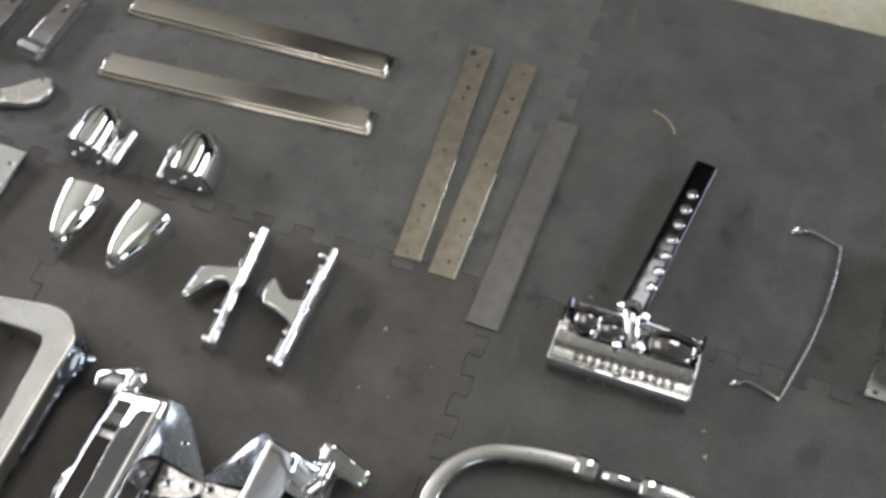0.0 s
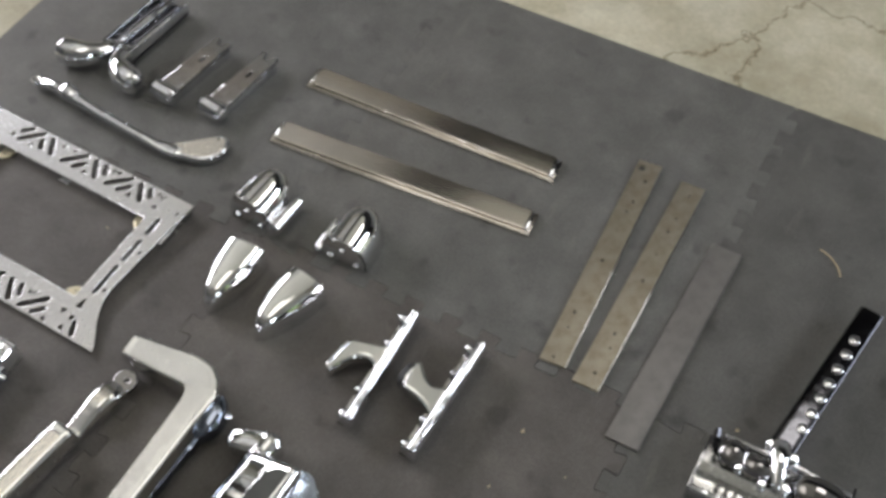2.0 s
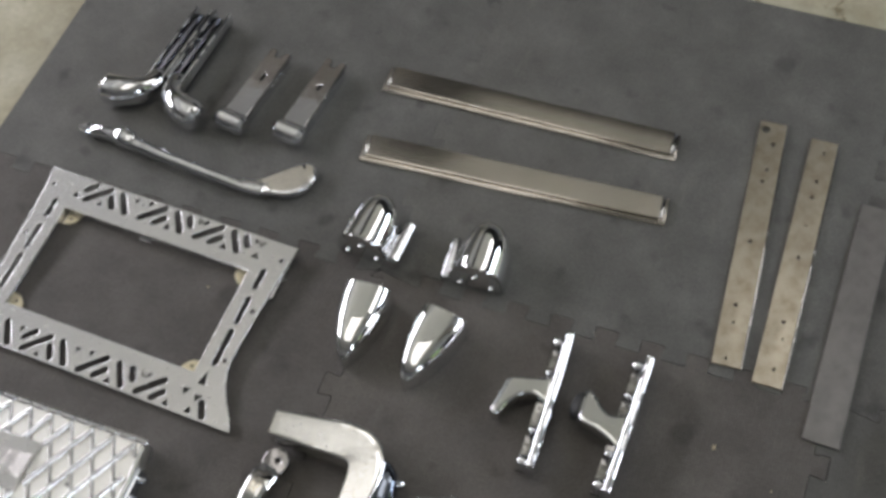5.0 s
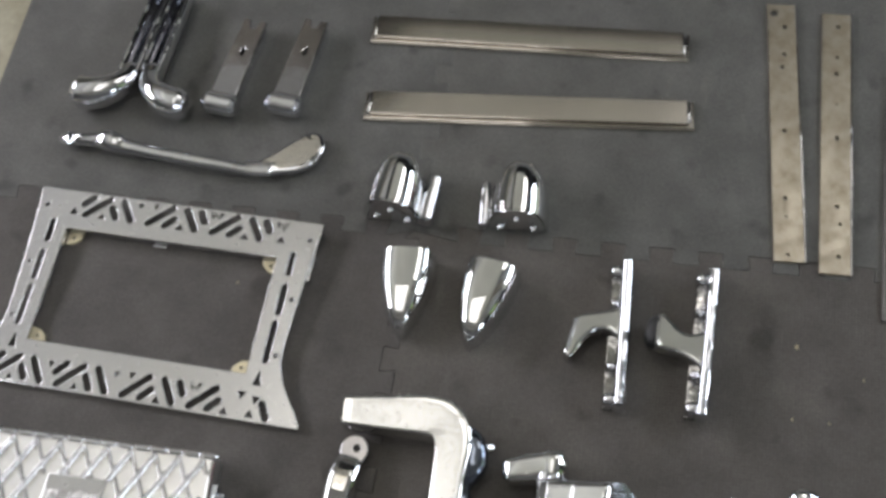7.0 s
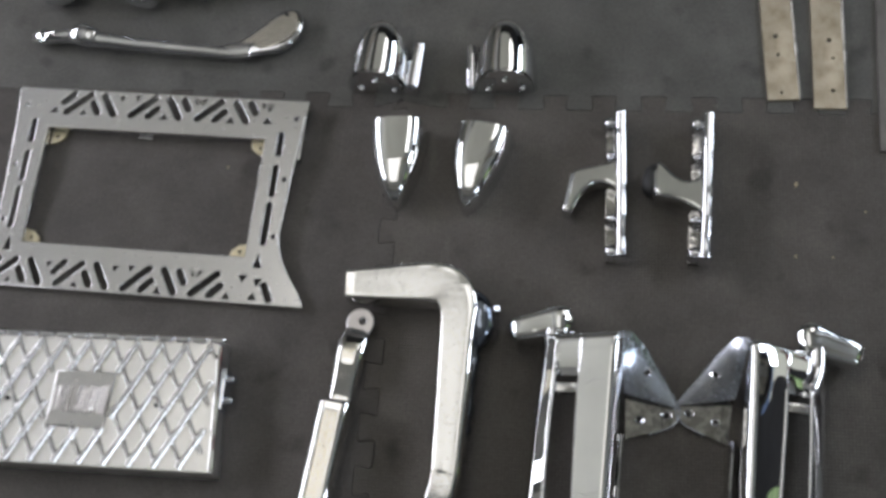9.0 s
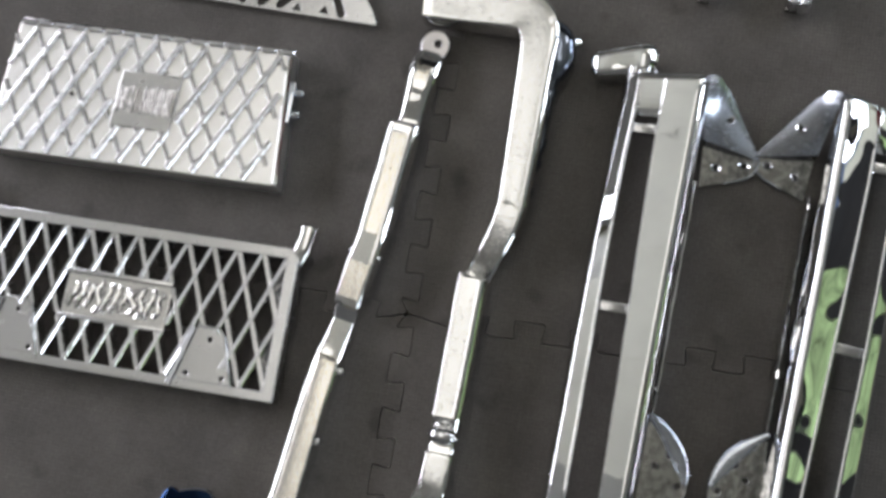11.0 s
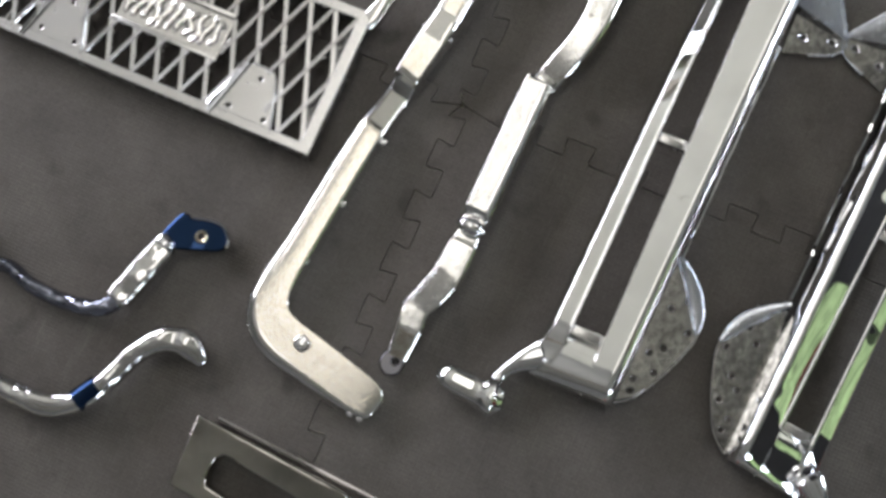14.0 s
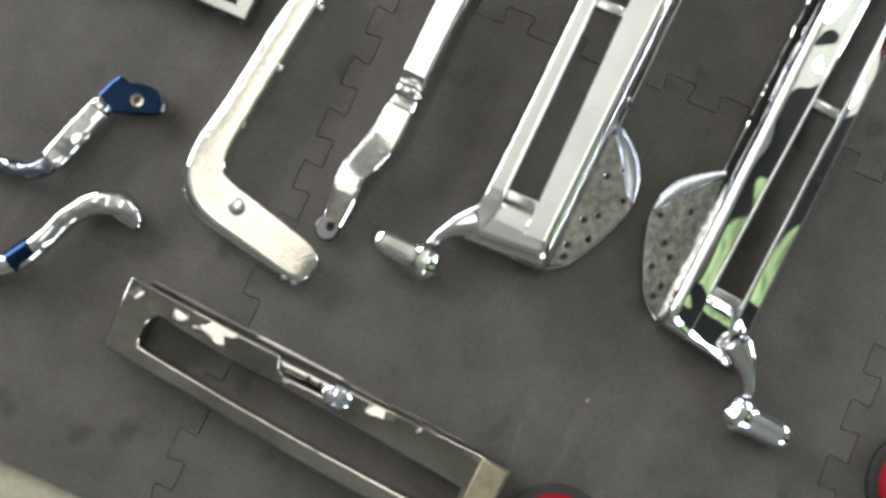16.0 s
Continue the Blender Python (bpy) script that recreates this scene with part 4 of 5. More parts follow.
for k in range(8):
    x, y = -0.046 + k * 0.0135, rng.uniform(-0.012, 0.010)
    part("raised_mark", sweep([(x, y, 0.0265, 0.0045, 0.005), (x + 0.012, y + rng.uniform(-0.006, 0.006), 0.0265, 0.0045, 0.005)], 2.2, 10), BRIGHTMARK, badge)
for s in (-1, 1):
    lug = sweep(smooth([(s * 0.203, 0.074, 0.020, 0.022, 0.018), (s * 0.209, 0.088, 0.022, 0.021, 0.020), (s * 0.212, 0.101, 0.023, 0.019, 0.022), (s * 0.213, 0.111, 0.022, 0.022, 0.026)], 4), 3.2, 20)
    part("lug", lug, LEVERMETAL, gr, "stubby rounded mounting lug")
for fx in (-0.19, 0.19):
    part("foot", box(fx - 0.006, -0.085, 0.0, fx + 0.006, 0.08, 0.0065, 0.001), SATIN, gr)


# ---- cranked levers with a foot ----
def cast_bar(rows):
    """A cast bar along rows of (x, y, top z, width, depth, outer and inner chamfer, depth of the pocket in its top, and its lean outwards if any)."""
    rings = []
    for i, (x, y, top, w, d, co, ci, p, *lean) in enumerate(rows):
        a, b = rows[max(i - 1, 0)], rows[min(i + 1, len(rows) - 1)]
        side = Vector((b[1] - a[1], a[0] - b[0], 0)).normalized()
        h, rail = w / 2, 0.0022
        prof = [(-h, top - d), (-h, top - ci * 1.1 - 0.001), (-h + ci * 0.25, top - ci * 0.45), (-h + ci * 0.6, top - ci * 0.14), (-h + ci, top), (-h + ci + rail, top), (-h + ci + rail + 0.001, top - p), (0, top - p),
                (h - co - rail - 0.001, top - p), (h - co - rail, top), (h - co, top), (h - co * 0.6, top - co * 0.14), (h - co * 0.25, top - co * 0.45), (h, top - co * 1.1 - 0.001), (h, top - d)]
        rings.append([Vector((x, y, 0)) + side * u + Vector((0, 0, max(z - (u + h) * sum(lean), 0.0))) for u, z in prof])
    bm = loft(rings)
    bmesh.ops.recalc_face_normals(bm, faces=bm.faces[:])
    return bm


def pad_strip(rows):
    """A thin panel along rows of (x, y, z, width, drop of its outer edge)."""
    rings = []
    for i, (x, y, z, w, drop) in enumerate(rows):
        a, b = rows[max(i - 1, 0)], rows[min(i + 1, len(rows) - 1)]
        side = Vector((b[1] - a[1], a[0] - b[0], 0)).normalized()
        prof = [(-w / 2, z - 0.002), (-w / 2, z), (-w / 4, z + 0.0002), (0, z), (w / 5, z - drop * 0.12), (w * 0.36, z - drop * 0.45), (w / 2, z - drop), (w / 2, z - drop - 0.002)]
        rings.append([Vector((x, y, 0)) + side * u + Vector((0, 0, h)) for u, h in prof])
    bm = loft(rings)
    bmesh.ops.recalc_face_normals(bm, faces=bm.faces[:])
    return bm


def runs(*pieces):
    """Joins runs of rows, each smoothed by itself, so that a crease stays between them."""
    return [row for per, rows in pieces for row in (smooth(rows, per) if per > 1 else rows)]


def cranked_lever(label, at, bar, pads, eye, studs):
    th = thing("cranked_lever", at, label, "cast lever", "pair of cranked levers")
    ox, oy = at[:2]
    shift = lambda rows: [(x - ox, y - oy, *rest) for x, y, *rest in rows]
    part("bar", cast_bar(shift(bar)), LEVERMETAL, th, "", sharp=24)
    for mat, rows in pads:
        part("pebbled_panel", pad_strip(shift(smooth(rows, 4))), mat, th, "bright inset panel", sharp=50)
    # eye takes a darkened metal in place of what a tilted eye reflects
    ex, ey, ez, r, mat = eye
    part("eye", plate(circle(ex - ox, ey - oy, r, 20, r * 1.1), ez - 0.008, ez, [circle(ex - ox + 0.003, ey - oy + 0.002, 0.0032, 10)], 0.0022, 2), mat, th, "flattened eye with a bolt hole")
    for hx, hy, hz, r in studs:
        part("stud", bolt_mesh(r, 0.007), CHROME, th, "", (hx - ox, hy - oy, hz))
    return th


foot = [(-0.335, 0.060, 0.030, 0.034, 0.030, 0.008, 0.003, 0.0), (-0.347, -0.040, 0.030, 0.035, 0.030, 0.008, 0.003, 0.0), (-0.353, -0.085, 0.030, 0.041, 0.030, 0.010, 0.003, 0.0), (-0.349, -0.118, 0.030, 0.048, 0.030, 0.012, 0.003, 0.0), (-0.329, -0.138, 0.030, 0.051, 0.030, 0.012, 0.003, 0.0),
        (-0.290, -0.147, 0.029, 0.051, 0.029, 0.010, 0.003, 0.0), (-0.240, -0.157, 0.027, 0.047, 0.027, 0.008, 0.003, 0.0), (-0.214, -0.162, 0.025, 0.043, 0.025, 0.007, 0.003, 0.0), (-0.204, -0.164, 0.024, 0.036, 0.024, 0.006, 0.003, 0.0), (-0.1985, -0.165, 0.022, 0.024, 0.022, 0.005, 0.003, 0.0), (-0.1965, -0.1655, 0.018, 0.014, 0.018, 0.003, 0.002, 0.0)]
cranked_lever("bright pebbled cast lever with an eye and angled foot", (-0.30, 0.18, 0), runs(
    (4, [(-0.2705, 0.486, 0.0150, 0.033, 0.010, 0.008, 0.008, 0.0), (-0.2735, 0.470, 0.0240, 0.037, 0.017, 0.009, 0.009, 0.0), (-0.2765, 0.448, 0.0285, 0.036, 0.020, 0.009, 0.009, 0.0), (-0.2800, 0.426, 0.0230, 0.032, 0.016, 0.008, 0.008, 0.0), (-0.2825, 0.408, 0.0175, 0.029, 0.013, 0.006, 0.006, 0.0), (-0.2842, 0.3945, 0.0130, 0.030, 0.011, 0.005, 0.005, 0.0)]),
    (1, [(-0.2845, 0.390, 0.0370, 0.0365, 0.030, 0.007, 0.007, 0.0), (-0.2850, 0.385, 0.0400, 0.0370, 0.033, 0.007, 0.007, 0.0), (-0.2862, 0.377, 0.0405, 0.0365, 0.033, 0.007, 0.007, 0.0), (-0.2864, 0.3755, 0.0406, 0.0365, 0.033, 0.007, 0.007, 0.0024), (-0.292, 0.320, 0.0420, 0.0350, 0.034, 0.0065, 0.0065, 0.0024), (-0.2990, 0.258, 0.0420, 0.0340, 0.034, 0.006, 0.006, 0.0024), (-0.2992, 0.2565, 0.0435, 0.0340, 0.034, 0.006, 0.006, 0.0, 0.11), (-0.3040, 0.230, 0.0430, 0.0335, 0.034, 0.005, 0.005, 0.0, 0.11)]),
    (1, [(-0.3055, 0.222, 0.0405, 0.0325, 0.030, 0.003, 0.003, 0.0), (-0.3130, 0.183, 0.0355, 0.0300, 0.028, 0.002, 0.002, 0.0), (-0.3145, 0.175, 0.0330, 0.0290, 0.026, 0.002, 0.002, 0.0)]),
    (1, [(-0.3155, 0.171, 0.0230, 0.0280, 0.018, 0.003, 0.003, 0.0), (-0.3185, 0.158, 0.0140, 0.0275, 0.012, 0.003, 0.003, 0.0), (-0.3225, 0.138, 0.0190, 0.0290, 0.016, 0.005, 0.003, 0.0), (-0.3275, 0.112, 0.0265, 0.0320, 0.024, 0.007, 0.003, 0.0)]),
    (4, [(-0.3277, 0.111, 0.0267, 0.0320, 0.024, 0.007, 0.003, 0.0)] + foot),
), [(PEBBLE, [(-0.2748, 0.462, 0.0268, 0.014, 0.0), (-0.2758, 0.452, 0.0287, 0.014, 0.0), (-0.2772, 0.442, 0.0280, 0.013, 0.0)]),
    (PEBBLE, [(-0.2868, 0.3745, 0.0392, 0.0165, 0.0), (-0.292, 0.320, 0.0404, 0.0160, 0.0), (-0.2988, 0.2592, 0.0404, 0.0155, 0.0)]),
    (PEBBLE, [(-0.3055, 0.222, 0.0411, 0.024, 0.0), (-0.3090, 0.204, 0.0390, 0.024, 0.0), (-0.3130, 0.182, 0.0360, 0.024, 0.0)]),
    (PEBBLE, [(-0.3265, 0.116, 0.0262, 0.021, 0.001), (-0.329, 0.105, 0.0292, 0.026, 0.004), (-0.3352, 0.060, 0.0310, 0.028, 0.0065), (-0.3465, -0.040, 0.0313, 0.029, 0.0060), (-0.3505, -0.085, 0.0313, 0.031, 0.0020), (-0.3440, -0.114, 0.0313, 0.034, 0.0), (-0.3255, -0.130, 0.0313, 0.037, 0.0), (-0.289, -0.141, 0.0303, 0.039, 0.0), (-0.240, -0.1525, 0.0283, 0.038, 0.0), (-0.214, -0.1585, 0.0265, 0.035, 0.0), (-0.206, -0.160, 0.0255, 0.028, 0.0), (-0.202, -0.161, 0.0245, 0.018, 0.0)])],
    (-0.2685, 0.4905, 0.0175, 0.0180, SHADED), [(-0.298, -0.135, 0.0305, 0.009), (-0.318, 0.236, 0.028, 0.004), (-0.287, 0.231, 0.028, 0.004), (-0.310, 0.100, 0.018, 0.005), (-0.322, 0.020, 0.020, 0.005), (-0.333, -0.052, 0.020, 0.005), (-0.223, -0.181, 0.016, 0.005), (-0.212, -0.182, 0.014, 0.005)])

th = cranked_lever("bright cast lever with an angled foot and stepped eye", (-0.17, 0.2, 0), runs(
    (4, [(-0.285, 0.531, 0.0450, 0.036, 0.030, 0.004, 0.004, 0.0), (-0.230, 0.534, 0.0465, 0.044, 0.034, 0.004, 0.004, 0.0), (-0.185, 0.536, 0.048, 0.050, 0.036, 0.005, 0.004, 0.0), (-0.160, 0.530, 0.049, 0.050, 0.038, 0.006, 0.004, 0.0), (-0.148, 0.508, 0.050, 0.046, 0.040, 0.006, 0.004, 0.0), (-0.147, 0.470, 0.050, 0.040, 0.040, 0.005, 0.004, 0.0), (-0.147, 0.400, 0.049, 0.037, 0.038, 0.005, 0.004, 0.0), (-0.148, 0.322, 0.047, 0.033, 0.036, 0.004, 0.004, 0.0), (-0.1490, 0.308, 0.0455, 0.0320, 0.035, 0.004, 0.004, 0.0), (-0.1545, 0.282, 0.0405, 0.0310, 0.031, 0.004, 0.004, 0.0), (-0.1650, 0.254, 0.0320, 0.0300, 0.025, 0.004, 0.004, 0.0), (-0.1755, 0.229, 0.0190, 0.0300, 0.016, 0.004, 0.004, 0.0)]),
    (1, [(-0.1775, 0.2260, 0.0180, 0.0310, 0.016, 0.003, 0.003, 0.0), (-0.1778, 0.2250, 0.0415, 0.0315, 0.033, 0.0015, 0.0055, 0.0), (-0.1780, 0.2235, 0.0422, 0.0320, 0.034, 0.0020, 0.0060, 0.0), (-0.1781, 0.2225, 0.0422, 0.0320, 0.034, 0.0020, 0.0060, 0.0012), (-0.180, 0.140, 0.0412, 0.0315, 0.033, 0.0020, 0.0060, 0.0012), (-0.182, 0.070, 0.0402, 0.0305, 0.032, 0.0020, 0.0060, 0.0012), (-0.1821, 0.069, 0.0402, 0.0305, 0.032, 0.0020, 0.0060, 0.0)]),
    (1, [(-0.1825, 0.060, 0.0340, 0.0280, 0.027, 0.003, 0.003, 0.0), (-0.1830, 0.042, 0.0320, 0.0265, 0.025, 0.003, 0.003, 0.0), (-0.1832, 0.031, 0.0350, 0.0285, 0.027, 0.003, 0.003, 0.0), (-0.1834, 0.029, 0.0382, 0.0295, 0.028, 0.002, 0.002, 0.0008), (-0.1850, 0.000, 0.0378, 0.0310, 0.027, 0.002, 0.002, 0.0008)]),
    (3, [(-0.1870, -0.012, 0.0362, 0.0320, 0.025, 0.002, 0.002, 0.0008), (-0.1950, -0.034, 0.0310, 0.0315, 0.020, 0.002, 0.002, 0.0008), (-0.2015, -0.048, 0.0272, 0.0300, 0.018, 0.002, 0.002, 0.0008)]),
    (3, [(-0.2030, -0.058, 0.0262, 0.0295, 0.018, 0.002, 0.002, 0.0008), (-0.2022, -0.074, 0.0248, 0.0285, 0.017, 0.002, 0.002, 0.0008)]),
    (3, [(-0.2020, -0.082, 0.0215, 0.0275, 0.016, 0.003, 0.003, 0.0), (-0.2030, -0.108, 0.0140, 0.0240, 0.012, 0.004, 0.004, 0.0)]),
), [(FLATCAST, [(-0.1792, 0.2205, 0.0416, 0.0175, 0.0), (-0.1812, 0.140, 0.0406, 0.0170, 0.0), (-0.1832, 0.072, 0.0396, 0.0165, 0.0)]),
    (FLATCAST, [(-0.275, 0.5305, 0.0460, 0.025, 0.0), (-0.230, 0.533, 0.0473, 0.033, 0.0), (-0.185, 0.534, 0.0488, 0.037, 0.0), (-0.163, 0.527, 0.0498, 0.037, 0.0), (-0.151, 0.506, 0.0508, 0.033, 0.0), (-0.149, 0.470, 0.0508, 0.029, 0.0), (-0.149, 0.400, 0.0498, 0.026, 0.0), (-0.150, 0.322, 0.0480, 0.023, 0.0), (-0.1508, 0.308, 0.0464, 0.023, 0.0), (-0.1560, 0.282, 0.0413, 0.022, 0.0), (-0.1658, 0.254, 0.0326, 0.021, 0.0), (-0.1745, 0.233, 0.0218, 0.020, 0.0)]),
    (FLATCAST, [(-0.1836, 0.027, 0.0380, 0.021, 0.0), (-0.1850, 0.000, 0.0376, 0.022, 0.0), (-0.1872, -0.012, 0.0360, 0.023, 0.0), (-0.1950, -0.034, 0.0309, 0.023, 0.0), (-0.2015, -0.048, 0.0271, 0.022, 0.0), (-0.2028, -0.058, 0.0261, 0.021, 0.0), (-0.2022, -0.074, 0.0248, 0.020, 0.0)])],
    (-0.205, -0.115, 0.0140, 0.0135, DARKCHROME), [])
ox, oy = -0.17, 0.2
part("knuckle", sweep(smooth([(-0.1965 - ox, 0.0500 - oy, 0.034, 0.010, 0.010), (-0.191 - ox, 0.0495 - oy, 0.035, 0.018, 0.018), (-0.183 - ox, 0.0490 - oy, 0.035, 0.021, 0.021), (-0.175 - ox, 0.0485 - oy, 0.035, 0.018, 0.018), (-0.1695 - ox, 0.048 - oy, 0.034, 0.010, 0.010)], 4), 2.0, 20), CHROME, th, "round pivot knuckle")
kx, ky = -0.127 - ox, 0.497 - oy
part("pivot_lug", sweep(smooth([(kx - 0.014, ky + 0.030, 0.016, 0.022, 0.028), (kx + 0.000, ky + 0.016, 0.020, 0.034, 0.038), (kx + 0.004, ky - 0.006, 0.020, 0.036, 0.038), (kx - 0.002, ky - 0.024, 0.015, 0.028, 0.028)], 4), 3.2, 22), FOLDNAVY, th, "blue-tinted chunky lug")
part("lug_bolt", sweep([(kx + 0.010, ky + 0.012, 0.026, 0.014, 0.014), (kx + 0.024, ky + 0.015, 0.022, 0.012, 0.012)], 2, 12), CHROME, th)
rng = random.Random(5)
rag = [(kx + 0.003 - 0.0006 * k + rng.uniform(-0.0015, 0.0015), ky - 0.02 - k * 0.0085, 0.012, rng.uniform(0.006, 0.011), rng.uniform(0.016, 0.024)) for k in range(20)]
# the dark strip also stands in for the contact shadow beside the bar
part("ragged_edge", sweep(rag, 2.4, 12), FOLDNAVY, th, "uneven plated lower edge, darkened as contact shadow")


# ---- long slotted arms ----
def collar(r0, r1, h, n=14):
    """A low raised ring, open in its middle."""
    bm = bmesh.new()
    rings = [[bm.verts.new((r * math.cos(2 * math.pi * k / n), r * math.sin(2 * math.pi * k / n), z)) for k in range(n)] for r, z in ((r0, -0.001), (r0, h * 0.6), ((r0 + r1) / 2, h), (r1, h * 0.2), (r1, -0.001))]
    for a, b in zip(rings, rings[1:] + rings[:1]):
        for k in range(n):
            bm.faces.new((a[k], a[(k + 1) % n], b[(k + 1) % n], b[k]))
    return bm


def eyelet(x, y, z, r, parent):
    """A drilled hole, its inner shade a dark disc, with a bright burred edge."""
    ob = part("hole_rim", collar(r * 0.72, r * 1.3, 0.0012), CHROME, parent, "", (x, y, z))
    part("bore", turned([(r * 0.80, -0.0006), (r * 0.80, 0.0008)], 12), HOLEDARK, ob)


def patch_plate(name, corners, faces, mat, parent, label, thick=0.0016, sharp=28):
    bm = bmesh.new()
    vs = [bm.verts.new(c) for c in corners]
    for f in faces:
        bm.faces.new([vs[k] for k in f])
    thicken(bm, thick)
    return part(name, bm, mat, parent, label, sharp=sharp)


def slotted_bracket(s, at, turn, tag, slope, crown, mat, beads, ridge):
    th = thing("slotted_bracket", at, "long mirror-chrome slotted bracket with perforated side plates" + tag, "chrome bracket", "pair of slotted brackets", turn)
    q = lambda rows: [(s * x, y, *rest) for x, y, *rest in rows]
    # places from the upper outer corner of the bracket; its top slopes down from the ridge to the side rail
    # rows: y, ridge x and z, inner edge of the main rail, both edges of the side rail, its fall, and how far the end is rounded down
    rows = [(0.0085, 0.000, 0.080, -0.040, -0.064, -0.078, 0.9, 0.08), (0.0070, 0.000, 0.080, -0.040, -0.064, -0.078, 0.9, 0.78), (0.0045, 0.000, 0.080, -0.040, -0.064, -0.078, 0.9, 0.92), (0.0005, 0.000, 0.080, -0.040, -0.064, -0.078, 0.9, 0.985),
            (-0.006, 0.000, 0.080, -0.040, -0.064, -0.078, 0.9, 1.0), (-0.045, -0.002, 0.080, -0.041, -0.066, -0.081, 1.1, 1.0), (-0.090, -0.004, 0.079, -0.0425, -0.069, -0.084, 1.05, 1.0), (-0.135, -0.0060, 0.0778, -0.0431, -0.0712, -0.0863, 0.85, 1.0), (-0.185, -0.0082, 0.0766, -0.0436, -0.0730, -0.0888, 0.50, 1.0),
            (-0.250, -0.011, 0.074, -0.0440, -0.0750, -0.0915, 0.36, 1.0), (-0.370, -0.0160, 0.068, -0.0450, -0.0775, -0.0955, 0.33, 1.0), (-0.486, -0.0205, 0.061, -0.0465, -0.0810, -0.1000, 0.33, 1.0),
            (-0.500, -0.0212, 0.060, -0.0470, -0.0820, -0.1030, 0.34, 1.0), (-0.512, -0.0216, 0.0585, -0.0470, -0.0840, -0.1085, 0.34, 1.0), (-0.522, -0.0220, 0.0580, -0.0475, -0.0860, -0.1150, 0.34, 0.99), (-0.529, -0.0225, 0.057, -0.0475, -0.0880, -0.1200, 0.34, 0.965), (-0.534, -0.0230, 0.056, -0.0480, -0.0890, -0.1230, 0.34, 0.92), (-0.538, -0.0235, 0.056, -0.0480, -0.0890, -0.1240, 0.34, 0.84), (-0.5395, -0.0235, 0.056, -0.0480, -0.0890, -0.1240, 0.34, 0.76)]
    full = []
    for a, b in zip(rows, rows[1:]):
        steps = max(1, round((a[0] - b[0]) / 0.016))
        full += [tuple(u + (v - u) * k / steps for u, v in zip(a, b)) for k in range(steps)]
    full.append(rows[-1])
    bm, grid, rims, heights = bmesh.new(), [], ([], []), []
    for y, xr, zr, xi, xn, xo, fall, f in full:
        cut = 1.0 if -0.4861 < y < -0.0449 else 0.0
        off = 1.0 - cut
        x1 = xr - 0.0045
        z1 = zr - 0.0008
        zi = z1 - slope * (x1 - xi)
        away = min(1.0, max(0.0, y + 0.045, -0.486 - y) / 0.02)
        gap = 0.18 + (slope - 0.335) * 0.7
        zn = zi - (gap + away * (slope - gap)) * (xi - xn)
        fall += slope - 0.335
        zo = zn - fall * (xn - 0.004 - xo)
        face = lambda t: (x1 + (xi - x1) * t, z1 + (zi - z1) * t + crown * 4 * t * (1 - t))
        side = lambda t: (xn - 0.0030 + (xo - xn + 0.0030) * t, zn - 0.0004 + (zo - zn + 0.0004) * t + crown * 2 * t * (1 - t))
        prof = [(xr + 0.0150 * ridge, 0.003), (xr + 0.0130 * ridge, zr * 0.40), (xr + 0.0110 * ridge, zr * 0.70), (xr + 0.0095 * ridge, zr - 0.0145), (xr + 0.0082 * ridge, zr - 0.0095 * ridge), (xr + 0.0058 * ridge, zr - 0.0055 * ridge), (xr + 0.0025 * ridge, zr - 0.0025 * ridge), (xr - 0.0015, zr - 0.0006), (x1, z1),
                face(0.02), face(0.08), face(0.25), face(0.5), face(0.75), face(0.93), face(0.98), (xi + 0.0006, zi - 0.0004 * cut), (xi - 0.0004 * off, zi - 0.0020 * cut - 0.0004 * off * slope), (xi + 0.0006 * cut - 0.0010 * off, zi - 0.0100 * cut - 0.0010 * off * slope),
                (xn - 0.0006 * cut + 0.0016 * off, zn - 0.0100 * cut + 0.0016 * off * slope), (xn + 0.0006 * off, zn - 0.0020 * cut + 0.0006 * off * slope), (xn - 0.0008, zn - 0.0004), side(0.0), side(0.08), side(0.2), side(0.5), side(0.88), side(0.96), (xo - 0.0012, zo - 0.0020), (xo - 0.0036, zo - 0.0070), (xo - 0.0052, zo - 0.0120), (xo - 0.0060, zo - 0.0170)]
        grid.append([bm.verts.new((s * x, y, 0.003 + (z - 0.003) * f)) for x, z in prof])
        if cut:
            heights.append((y, min(zi, zn), xi, xn))
            rims[0].append((s * (xi + beads[0] * 0.3), y, zi + beads[0] * 0.05, beads[0], beads[0]))
            rims[1].append((s * (xn - beads[1] * 0.3), y, zn + beads[1] * 0.05, beads[1], beads[1]))
    for ra, rb, fa, fb in zip(grid, grid[1:], full, full[1:]):
        mid = (fa[0] + fb[0]) / 2
        for k in range(len(ra) - 1):
            if k == 18 and -0.486 < mid < -0.045:
                continue
            bm.faces.new((ra[k], rb[k], rb[k + 1], ra[k + 1]))
    thicken(bm, 0.0022)
    part("slotted_rail", bm, mat, th, "wide sloping mirror-bright rail with a long slot", sharp=58)
    for run in rims:
        part("slot_bead", sweep(run, 2.2, 12), CHROME, th, "bright rolled slot edge")
    for ry in (-0.060, -0.258, -0.481):
        y, z, xi, xn = min(heights, key=lambda row: abs(row[0] - ry))
        part("rung", box(min(s * (xn - 0.001), s * (xi + 0.001)), ry - 0.0055, z - 0.016, max(s * (xn - 0.001), s * (xi + 0.001)), ry + 0.0055, z - 0.003, 0.001), SATIN, th)
    # the flap bulges between its free edge and the fold
    free = smooth([(0.006, 0.004, 0.073), (0.019, 0.006, 0.061), (0.033, -0.008, 0.047), (0.051, -0.034, 0.030), (0.066, -0.055, 0.0165), (0.0735, -0.067, 0.010)], 3)
